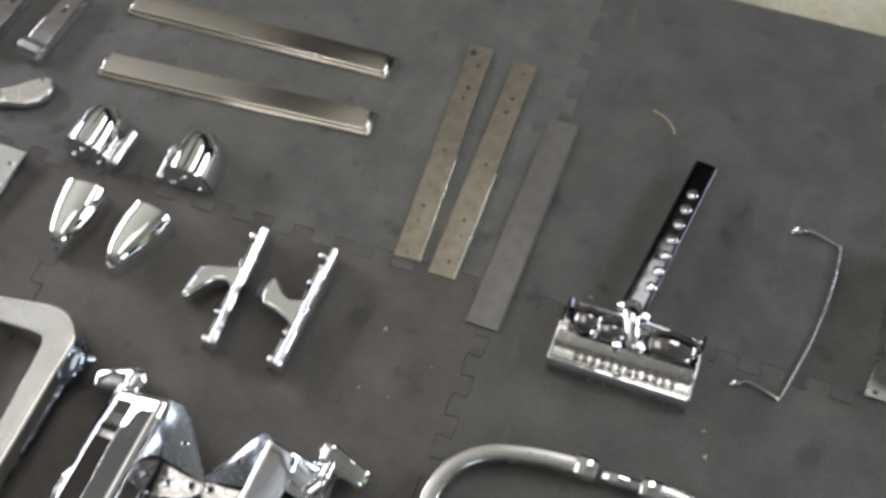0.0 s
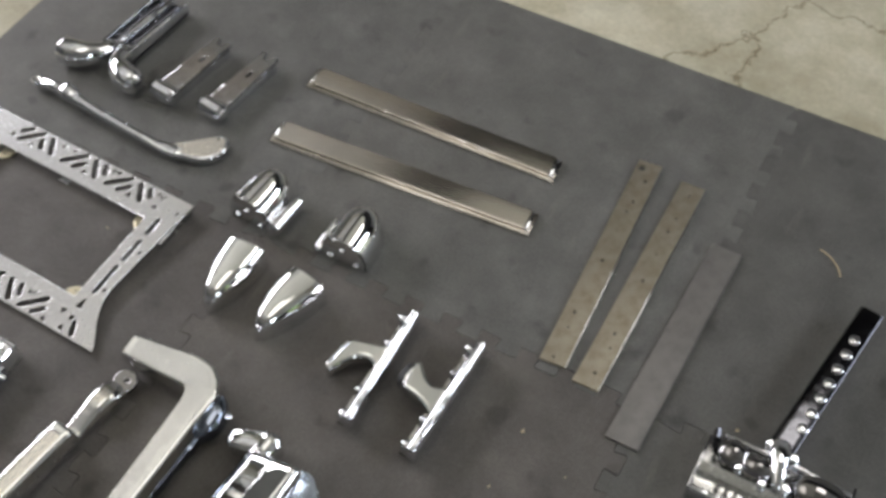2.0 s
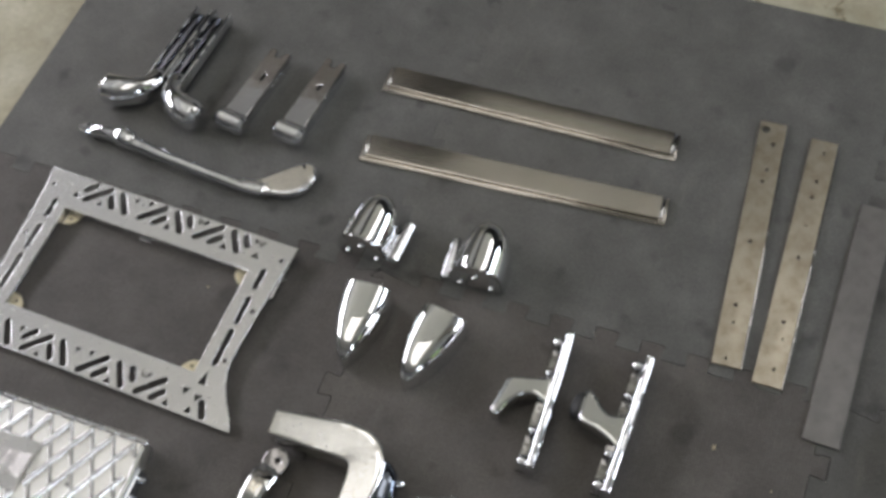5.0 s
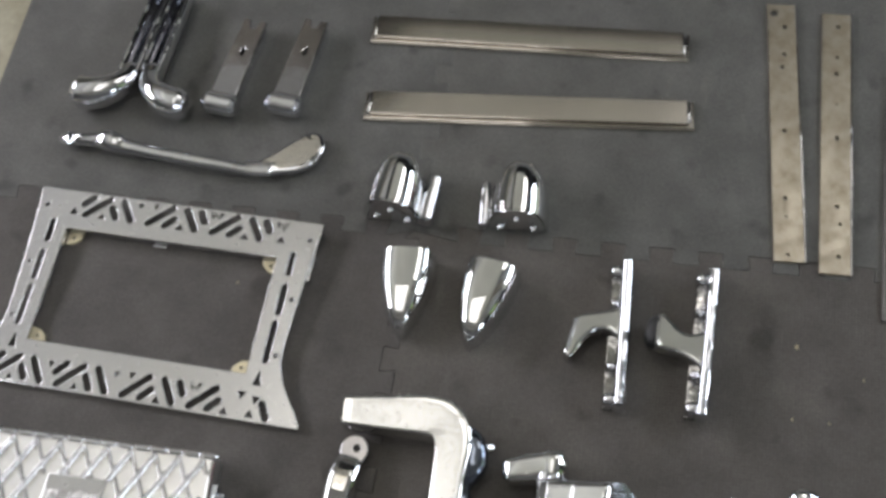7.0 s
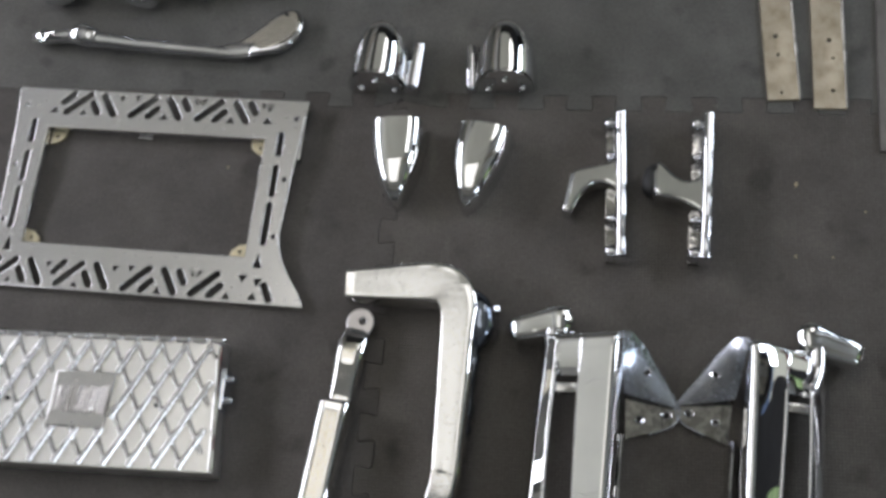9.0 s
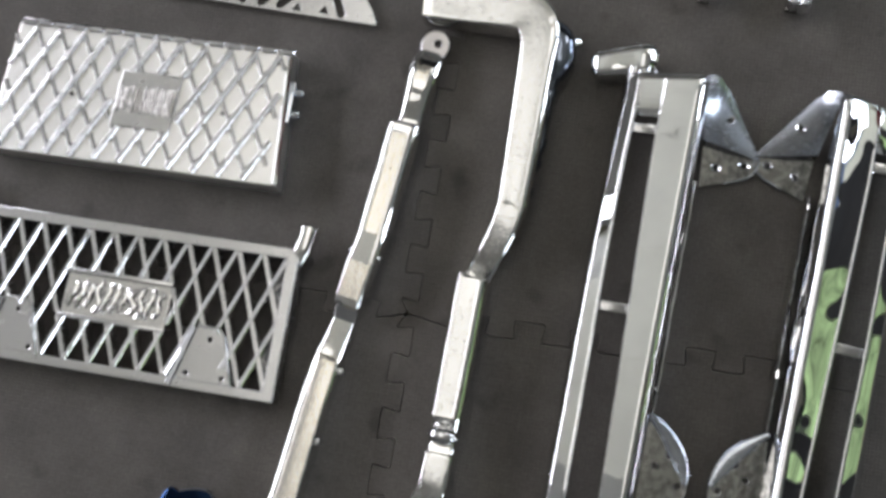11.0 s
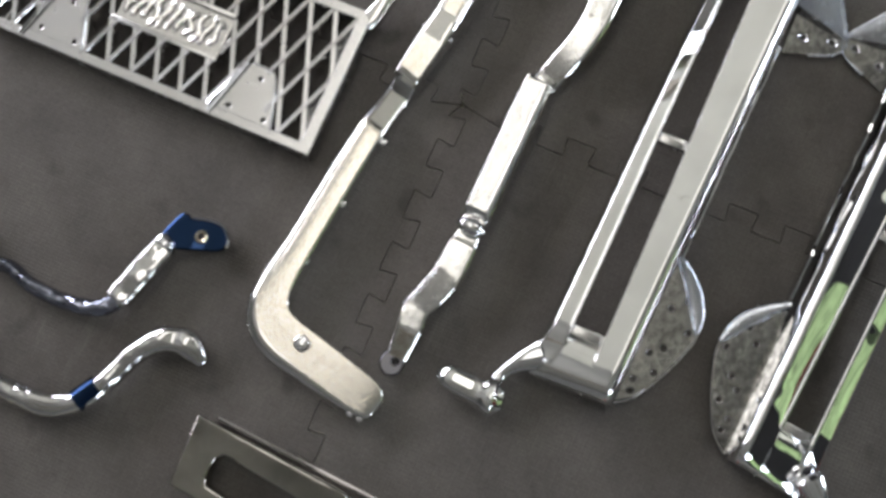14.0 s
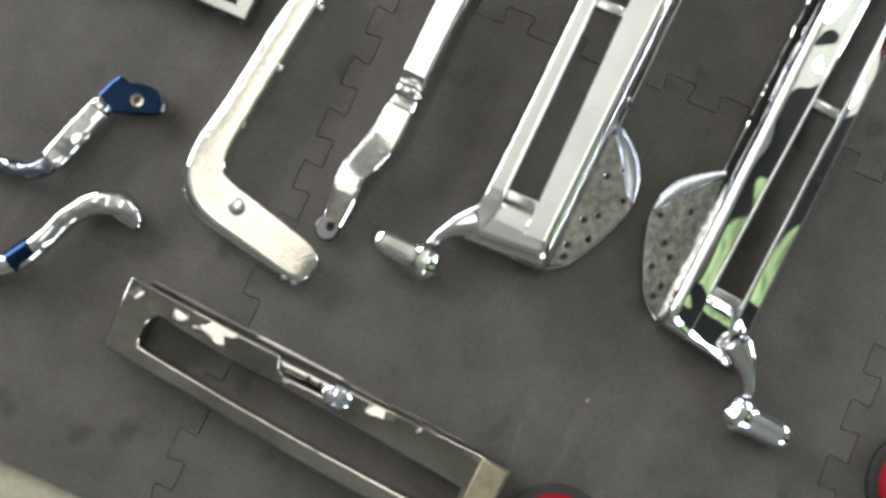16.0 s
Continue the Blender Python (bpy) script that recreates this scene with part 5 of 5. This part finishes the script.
    fold = smooth([(0.011, -0.054, 0.024), (0.024, -0.057, 0.0218), (0.041, -0.0605, 0.0190), (0.055, -0.0632, 0.0152), (0.066, -0.0655, 0.0120), (0.0745, -0.0675, 0.0095)], 3)

    def flap(a, b, v):
        return (s * (a[0] + (b[0] - a[0]) * v), a[1] + (b[1] - a[1]) * v, a[2] + (b[2] - a[2]) * v + 0.25 * 4 * v * (1 - v) * abs(a[1] - b[1]) * 0.2)
    bm = bmesh.new()
    sheet = [[bm.verts.new(flap(a, b, v / 6)) for v in range(7)] for a, b in zip(free, fold)]
    for ra, rb in zip(sheet, sheet[1:]):
        for k in range(6):
            bm.faces.new((ra[k], rb[k], rb[k + 1], ra[k + 1]))
    hole_at = flap(free[6], fold[6], 0.45)
    part("upper_fold", thicken(bm, 0.0016), FOLDBLUE, th, "folded chrome flap in the blue-grey of its reflection", sharp=80)
    up = [(s * x, y, z) for x, y, z in ((0.0115, -0.0545, 0.0235), (0.041, -0.061, 0.0185), (0.0730, -0.0675, 0.0095), (0.042, -0.064, 0.010), (0.013, -0.0580, 0.010), (0.0720, -0.078, 0.007), (0.063, -0.087, 0.006), (0.040, -0.095, 0.006), (0.014, -0.104, 0.006))]
    patch_plate("upper_side_plate", up, [(0, 1, 3, 4), (1, 2, 3), (4, 3, 7, 8), (3, 2, 5, 6, 7)], DULLPLATE, th, "cloudy chrome side plate with bolt holes", sharp=30)
    for hx, hy, hz, r in ((s * hole_at[0], hole_at[1], hole_at[2], 0.0042), (0.029, -0.080, 0.0088, 0.0042), (0.060, -0.074, 0.0090, 0.0046)):
        eyelet(s * hx, hy, hz, r, th)
    part("plate_rim", sweep(q(smooth([(0.018, 0.007, 0.058, 0.003, 0.005), (0.034, -0.007, 0.041, 0.003, 0.006), (0.052, -0.033, 0.025, 0.003, 0.006), (0.0745, -0.066, 0.009, 0.003, 0.007), (0.0725, -0.079, 0.006, 0.003, 0.007), (0.063, -0.088, 0.005, 0.003, 0.006), (0.040, -0.0965, 0.005, 0.003, 0.006)], 3)), 2.5, 12), FOLDBLUE, th, "thin rolled edge")
    low = [(-0.006, -0.366), (0.008, -0.374), (0.023, -0.392), (0.036, -0.414), (0.0430, -0.430), (0.0420, -0.442), (0.0330, -0.468), (0.020, -0.496), (0.004, -0.520), (-0.016, -0.533), (-0.022, -0.500)]
    low = q(low) if s < 0 else q(low)[::-1]
    hs = [(0.022, -0.402), (0.008, -0.415), (0.034, -0.433), (0.016, -0.458), (0.004, -0.468), (0.016, -0.486), (-0.002, -0.500), (0.000, -0.513)]
    part("lower_side_plate", plate(low, 0.003, 0.009, [circle(s * hx, hy, 0.0030, 10) for hx, hy in hs], 0.0015), DULLPLATE, th, "cloudy chrome side plate with many small holes")
    for hx, hy in hs:
        part("hole_rim", collar(0.0029, 0.0038, 0.0006, 12), DULLPLATE, th, "", (s * hx, hy, 0.0088))
    edge = [(-0.004, -0.362, 0.014, 0.008, 0.014), (0.010, -0.374, 0.013, 0.013, 0.008), (0.025, -0.392, 0.011, 0.017, 0.006), (0.036, -0.412, 0.010, 0.014, 0.005), (0.0425, -0.430, 0.008, 0.006, 0.006)]
    part("folded_edge", sweep(q(smooth(edge, 4)), 2.4, 14), FOLDBLUE, th, "pale blue folded edge")
    edge = [(0.0430, -0.430, 0.006, 0.003, 0.010), (0.0425, -0.442, 0.006, 0.003, 0.010), (0.0335, -0.468, 0.006, 0.003, 0.009), (0.0205, -0.496, 0.006, 0.003, 0.009), (0.005, -0.520, 0.006, 0.004, 0.009), (-0.014, -0.534, 0.008, 0.005, 0.012)]
    part("side_rim", sweep(q(smooth(edge, 4)), 2.4, 12), STRAPMETAL, th, "thin dark rolled edge")
    rng = random.Random(11 + s)
    foot = bmesh.new()
    run = [(0.0100 - 0.0115 * t - 0.028 * t - 0.001 * rng.random(), -0.10 - 0.265 * t, 0.007 + 0.004 * rng.random(), 0.004 + 0.003 * rng.random(), 0.010 + 0.010 * rng.random()) for t in (k / 22 for k in range(23))]
    part("ragged_foot", sweep(q([(x + 0.028 * t, *r) for (x, *r), t in zip(run, (k / 22 for k in range(23)))]), 2.2, 12, True, foot), CHROME, th, "rippled plated lower edge")
    part("upper_neck", sweep(q(smooth([(-0.066, -0.036, 0.040, 0.024, 0.024), (-0.073, -0.014, 0.036, 0.019, 0.024), (-0.072, 0.012, 0.034, 0.020, 0.026)], 4)), 2.3, 18), CHROME, th)
    part("upper_knob", sweep(q(smooth([(-0.0585, 0.0240, 0.025, 0.040, 0.047), (-0.0640, 0.0245, 0.025, 0.042, 0.049), (-0.0720, 0.0238, 0.024, 0.039, 0.046), (-0.0860, 0.0210, 0.022, 0.037, 0.043), (-0.1020, 0.0180, 0.020, 0.034, 0.040), (-0.1150, 0.0155, 0.018, 0.031, 0.036)], 4)), 3.4, 28), MIRROR, th, "blunt polished knob with a flared rim")
    part("lower_neck", sweep(q(smooth([(-0.098, -0.516, 0.026, 0.034, 0.020), (-0.112, -0.528, 0.024, 0.026, 0.020), (-0.123, -0.540, 0.021, 0.018, 0.019), (-0.130, -0.552, 0.018, 0.015, 0.018), (-0.134, -0.564, 0.018, 0.015, 0.018)], 5)), 2.4, 22), CHROME, th)
    part("lower_knob", sweep(q(smooth([(-0.1255, -0.5775, 0.020, 0.037, 0.036), (-0.1290, -0.5780, 0.020, 0.044, 0.042), (-0.1340, -0.5780, 0.020, 0.041, 0.040), (-0.1440, -0.5780, 0.019, 0.033, 0.034), (-0.1640, -0.5770, 0.017, 0.031, 0.032), (-0.1780, -0.5760, 0.016, 0.029, 0.030), (-0.1860, -0.5755, 0.015, 0.023, 0.024), (-0.1905, -0.5752, 0.014, 0.014, 0.015)], 4)), 2.6, 26), MIRROR, th, "blunt polished knob with a flared rim")
    return th


slotted_bracket(1, (0.037, 0.471, 0), 0.0, "", 0.335, 0.0, MIRROR, (0.0012, 0.0030), 0.85)
slotted_bracket(-1, (0.189, 0.468, 0), -5.6, " facing its twin", 0.58, 0.0008, GARDENMIRROR, (0.0048, 0.0042), 0.55)


# ---- swan handles ----
def swan_handle(at, run, label):
    th = thing("swan_handle", at, label, "handle", "pair of curved handles")
    part("bar", sweep(smooth(run, 5), 2.2, 20), HANDLEBLUE if "eye" in label else SWIRL, th)
    return th


h1 = swan_handle((-0.55, -0.15, 0), [(-0.14, -0.010, 0.012, 0.014, 0.014), (-0.106, -0.036, 0.014, 0.016, 0.016), (-0.080, -0.036, 0.015, 0.016, 0.016), (-0.052, -0.044, 0.016, 0.017, 0.017), (-0.012, -0.046, 0.018, 0.018, 0.018), (0.030, -0.038, 0.019, 0.019, 0.019), (0.048, -0.016, 0.019, 0.021, 0.020), (0.060, 0.018, 0.019, 0.022, 0.020), (0.070, 0.052, 0.018, 0.022, 0.018)], "curved chrome handle ending in a drilled eye with blue reflections")
part("grip", sweep(smooth([(0.046, -0.020, 0.0195, 0.026, 0.022), (0.054, 0.004, 0.020, 0.028, 0.023), (0.068, 0.050, 0.019, 0.027, 0.022)], 4), 5.0, 28), SWIRL, h1, "flat-sided bright grip")
ep = part("eye_plate", plate(smooth([(0.057, 0.056), (0.062, 0.076), (0.069, 0.092), (0.075, 0.0945), (0.083, 0.0915), (0.100, 0.0965), (0.117, 0.0960), (0.128, 0.085), (0.130, 0.077), (0.122, 0.069), (0.098, 0.060), (0.074, 0.052), (0.064, 0.051)], 3, True), 0.012, 0.020, [circle(0.100, 0.077, 0.006, 14)], 0.002), BLUEPLATE, h1, "chrome eye plate with its dark blue reflection painted in")
part("hole_rim", collar(0.0042, 0.0072, 0.0020, 18), BRASS, ep, "yellowed ring round the hole", (0.100, 0.077, 0.0195))
part("eye_rim", sweep([(x, y, 0.0165, 0.004, 0.010) for x, y in smooth([(0.084, 0.0925), (0.100, 0.0970), (0.117, 0.0965), (0.1285, 0.0855), (0.1308, 0.0765)], 3)], 2.2, 10), CHROME, ep, "bright raised rim")
part("collar", sweep([(0.062, 0.046, 0.018, 0.026, 0.022), (0.068, 0.058, 0.018, 0.024, 0.022)], 2.6, 16), CHROME, h1)
h2 = swan_handle((-0.5, -0.25, 0), [(-0.15, -0.040, 0.014, 0.018, 0.018), (-0.10, -0.052, 0.016, 0.022, 0.022), (-0.060, -0.055, 0.018, 0.026, 0.024), (-0.022, -0.052, 0.018, 0.027, 0.025), (0.008, -0.032, 0.019, 0.025, 0.024), (0.025, 0.000, 0.020, 0.024, 0.022), (0.040, 0.036, 0.020, 0.024, 0.022), (0.058, 0.058, 0.019, 0.030, 0.023), (0.072, 0.064, 0.018, 0.029, 0.021), (0.084, 0.066, 0.017, 0.032, 0.023), (0.100, 0.060, 0.014, 0.025, 0.020), (0.107, 0.055, 0.013, 0.019, 0.018)], "curved chrome handle with a rounded hooked tip")

part("band", sweep([(0.004, -0.036, 0.0205, 0.0262, 0.0246), (0.018, -0.012, 0.0210, 0.0252, 0.0236)], 2.2, 20, False), BLUEPLATE, h2, "dark blue band")
# ---- slotted channel ----
ch = thing("slotted_channel", (-0.15, -0.29, 0), "smoked chrome channel piece with a long open slot", "chrome channel", "", -3.2)
slot_edge = [(0.186, -0.004), (0.042, 0.001), (-0.090, 0.002), (-0.150, 0.005), (-0.166, 0.0075), (-0.175, 0.0070), (-0.181, 0.0010), (-0.1825, -0.010), (-0.182, -0.022), (-0.177, -0.0285), (-0.166, -0.0295), (-0.072, -0.0340), (0.035, -0.0370), (0.186, -0.0385)]
outline = [(-0.2185, 0.0325), (-0.2205, 0.0290), (-0.2135, -0.0430), (-0.2115, -0.0455), (-0.1055, -0.0500), (0.036, -0.0570), (0.222, -0.0600), (0.224, 0.0340), (0.222, 0.0360), (0.033, 0.0315), (0.030, 0.0285), (0.026, 0.0145), (-0.030, 0.0135), (-0.037, 0.0180), (-0.041, 0.0290), (-0.044, 0.0300)]
part("channel_body", plate(outline, 0.0, 0.032, [slot_edge[::-1]], 0.0028, 3), SMOKY, ch, "smoky mirror-flat channel body", sharp=60)
part("notched_rail", sweep([(-0.040, 0.0215, 0.010, 0.013, 0.020), (0.028, 0.0225, 0.010, 0.013, 0.020)], 4.0, 20, False), SMOKY, ch, "lower notched length of rail")
part("end_cap", plate([(0.192, -0.056), (0.220, -0.056), (0.220, 0.032), (0.192, 0.032)], 0.0318, 0.0345, (), 0.001), BRASS, ch, "yellowed end plate")
part("clip", sweep(smooth([(0.016, 0.018, 0.026, 0.012, 0.014), (0.026, 0.019, 0.028, 0.026, 0.016), (0.036, 0.019, 0.028, 0.026, 0.016), (0.044, 0.020, 0.026, 0.016, 0.013)], 4), 2.6, 18), CHROME_BLUE, ch, "small bright clip")
for k in range(3):
    part("clip_ridge", sweep([(0.023 + k * 0.007, 0.0085, 0.0350, 0.003, 0.004), (0.024 + k * 0.007, 0.0295, 0.0350, 0.003, 0.004)], 2, 10), CHROME, ch)
for bx, by, r in ((-0.006, 0.0215, 0.0030), (0.008, 0.0220, 0.0026)):
    part("screw", bolt_mesh(r, 0.003), RUBBER, ch, "", (bx, by, 0.0195))
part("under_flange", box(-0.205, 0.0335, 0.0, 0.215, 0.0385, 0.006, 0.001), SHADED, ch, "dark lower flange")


# ---- T-shaped clamp ----
tc = thing("t_clamp", (0.577, 0.757, 0), "chrome clamp head on a black drilled arm lying on foam mat", "clamp", "", 0)
arm = [(-0.011, 0.058, 0.034, 0.036, 0.012), (0.030, 0.33, 0.028, 0.034, 0.012)]
da = part("drilled_arm", sweep(arm, 5.0, 20), DARKCHROME, tc, "black chrome arm")
for k in range(7):
    y = 0.099 + k * 0.0282
    part("rivet", turned([(0.0078, 0), (0.0078, 0.0015), (0.0052, 0.0030), (0.002, 0.0032)], 14), CHROME, da, "bright round rivet", (0.004 + (k * 0.0031), y, 0.0395 - k * 0.0006))
def length_of(profile, x0, x1, lean=0.0):
    """A length along x of a closed profile of (y, z)."""
    return loft([[(x, y + lean * x, z) for y, z in profile] for x in (x0, x1)])


tr = part("trough", length_of([(-0.046, 0.0), (-0.046, 0.0185), (-0.030, 0.0200), (-0.016, 0.0210), (0.046, 0.012), (0.048, 0.0)], -0.096, 0.090), FLATCAST, tc, "shallow polished trough")
part("front_lip", sweep([(-0.096, -0.041, 0.014, 0.013, 0.026), (0.090, -0.043, 0.014, 0.013, 0.026)], 2.5, 18), CHROME, tc, "bright rolled front lip")
part("ridge", length_of([(-0.017, 0.018), (-0.017, 0.0300), (-0.0155, 0.0310), (-0.003, 0.0330), (-0.001, 0.0320), (-0.001, 0.018)], -0.096, 0.090), FLATCAST, tc, "bright flat ridge")
part("end_plate", box(0.0902, -0.050, 0.0, 0.0942, 0.050, 0.040, 0.0012), CHROME, tc)
part("end_plate", box(-0.1002, -0.048, 0.0, -0.0962, 0.036, 0.036, 0.0012), CHROME, tc)
for x0, x1, y, w, h in ((-0.080, -0.046, 0.024, 0.046, 0.044), (-0.048, -0.008, 0.018, 0.036, 0.046), (0.022, 0.086, 0.022, 0.050, 0.042)):
    xm = (x0 + x1) / 2
    part("roller", sweep(smooth([(x0, y, 0.024, w * 0.55, h * 0.6), (x0 * 0.75 + xm * 0.25, y, 0.025, w * 0.86, h * 0.88), (xm, y, 0.026, w, h), (x1 * 0.75 + xm * 0.25, y, 0.025, w * 0.86, h * 0.88), (x1, y, 0.024, w * 0.55, h * 0.6)], 4), 2.2, 26), SHADED, tc, "mirror-bright roller, its dark reflection in the colour")
part("back_bar", sweep([(-0.082, 0.046, 0.030, 0.009, 0.012), (-0.020, 0.044, 0.033, 0.009, 0.012), (0.030, 0.043, 0.033, 0.009, 0.012), (0.090, 0.040, 0.030, 0.009, 0.012)], 2.2, 14), CHROME, tc, "bright back bar")
part("pivot", sweep(smooth([(-0.013, 0.064, 0.036, 0.026, 0.022), (-0.010, 0.048, 0.040, 0.030, 0.028), (-0.004, 0.026, 0.040, 0.024, 0.028), (0.002, 0.004, 0.036, 0.018, 0.020)], 4), 2.4, 20), CHROME, tc, "bright pivot block")
for px, py, r in ((-0.026, 0.056, 0.007), (0.008, 0.050, 0.008), (-0.050, 0.004, 0.006), (-0.016, -0.004, 0.007), (0.012, 0.004, 0.008), (0.006, 0.022, 0.007)):
    part("cap_nut", turned([(r, 0), (r, 0.006), (r * 0.8, 0.010), (r * 0.35, 0.0122)], 14), CHROME, tc, "", (px, py, 0.034))
part("corner_post", sweep([(-0.090, 0.040, 0.016, 0.012, 0.030), (-0.094, 0.054, 0.018, 0.010, 0.028)], 2.2, 14), DARKCHROME, tc)
rng = random.Random(9)
for k in range(12):
    w = rng.uniform(0.006, 0.009)
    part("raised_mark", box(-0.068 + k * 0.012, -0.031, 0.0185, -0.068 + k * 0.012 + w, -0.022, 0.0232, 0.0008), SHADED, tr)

# ---- wire bail ----
wb = thing("wire_bail", (0.78, 0.9, 0), "thin bright wire bail bent to a bracket shape", "wire handle")
run = smooth([(-0.024, 0.132, 0.004), (-0.008, 0.141, 0.004), (0.012, 0.137, 0.004)], 3) + smooth([(0.036, 0.129, 0.004), (0.041, 0.122, 0.004), (0.040, 0.048, 0.004), (0.028, -0.036, 0.004), (0.005, -0.130, 0.004), (0.001, -0.134, 0.004)], 4) + smooth([(-0.020, -0.127, 0.004), (-0.040, -0.122, 0.004), (-0.050, -0.128, 0.005), (-0.058, -0.133, 0.006)], 3)
part("wire", sweep([(*p, 0.0044, 0.0044) for p in run], 2, 10), BRIGHTMARK, wb)
for ex, ey in ((-0.024, 0.133), (-0.056, -0.132)):
    part("curled_end", sweep(smooth([(ex - 0.006, ey - 0.004, 0.004, 0.004, 0.004), (ex, ey + 0.004, 0.008, 0.005, 0.005), (ex + 0.006, ey - 0.001, 0.006, 0.004, 0.004)], 3), 2, 8), CHROME, wb)

# ---- hoop ----
ho = thing("hoop_handle", (0.56, 0.47, 0), "grey chrome hoop handle with a jointed clamp", "hoop")
run = [(-0.160, -0.10, 0.012, 0.024, 0.022), (-0.168, 0.00, 0.013, 0.024, 0.022), (-0.160, 0.045, 0.014, 0.024, 0.022), (-0.142, 0.073, 0.015, 0.024, 0.022), (-0.112, 0.094, 0.016, 0.024, 0.022), (-0.075, 0.104, 0.016, 0.024, 0.022), (-0.034, 0.110, 0.016, 0.024, 0.022), (0.010, 0.112, 0.016, 0.024, 0.022)]
part("curved_arm", sweep(smooth(run, 5), 4.5, 26), SATIN, ho)
run = [(0.100, 0.112, 0.016, 0.024, 0.022), (0.140, 0.109, 0.016, 0.024, 0.022), (0.200, 0.096, 0.015, 0.024, 0.022), (0.250, 0.060, 0.014, 0.024, 0.022), (0.262, 0.0, 0.012, 0.024, 0.022), (0.255, -0.1, 0.012, 0.024, 0.022)]
part("curved_arm", sweep(smooth(run, 5), 4.5, 26), SATIN, ho)
part("joint_block", box(-0.006, 0.098, 0.006, 0.024, 0.126, 0.030, 0.003), CHROME, ho)
part("joint_block", box(0.030, 0.104, 0.004, 0.086, 0.119, 0.024, 0.003), CHROME, ho)
part("joint_block", box(0.080, 0.098, 0.006, 0.108, 0.124, 0.028, 0.003), CHROME, ho)

# ---- metal box beyond the wire ----
mb = thing("metal_box", (1.0, 0.9, 0), "dull metal box with a drilled corner plate", "metal box")
part("case", box(-0.105, -0.05, 0.0, 0.12, 0.14, 0.06, 0.003), SATIN, mb)
part("corner_plate", plate([(-0.112, -0.092), (0.1, -0.10), (0.1, -0.046), (-0.105, -0.046)], 0.0, 0.006, [circle(-0.098, -0.084, 0.003, 10)], 0.001), SATIN, mb)

# ---- red lenses ----
for x, y in ((0.145, -0.315), (0.467, -0.112)):
    rl = thing("red_lens", (x, y, 0), "red plastic lens in a black rubber ring on foam mat", "lens", "red lenses")
    part("gasket", turned([(0.058, 0), (0.058, 0.012), (0.050, 0.016)], 28), RUBBER, rl, "black rubber ring")
    part("lens", turned([(0.049, 0.014), (0.046, 0.024), (0.034, 0.032), (0.016, 0.037), (0.002, 0.038)], 28), REDLENS, rl, "glossy red dome")

# ---- crumbs and fibres ----
crumbs = bmesh.new()
rng = random.Random(2)
for x, y, r in ((0.250, 0.694, 0.003), (0.247, 0.60, 0.0018), (0.505, 0.835, 0.0025), (0.70, 0.69, 0.0022), (0.71, 0.655, 0.003), (0.33, 0.66, 0.0015), (0.29, 0.60, 0.0015), (-0.68, 0.895, 0.002), (-0.47, 0.7, 0.0015), (0.12, -0.17, 0.002)):
    bmesh.ops.create_icosphere(crumbs, subdivisions=1, radius=r, matrix=pose(x, y, r * 0.5, 0, 0, rng.uniform(0, 90)) @ Matrix.Diagonal((1.3, 0.8, 0.6, 1)))
me = bpy.data.meshes.new("crumbs")
crumbs.to_mesh(me)
crumbs.free()
tagged(new("crumbs", finish(me, DEBRIS)), "tiny pale crumbs scattered on the foam mats", "debris", kind="stuff")
fb = thing("fibre", (0.53, 1.17, 0), "short pale curled fibre lying on foam mat", "debris")
part("strand", sweep([(*p, 0.0025, 0.0025) for p in smooth([(-0.024, 0.014, 0.0015), (-0.006, 0.008, 0.0015), (0.010, -0.006, 0.0015), (0.018, -0.020, 0.0015)], 3)], 2, 6), DEBRIS, fb)
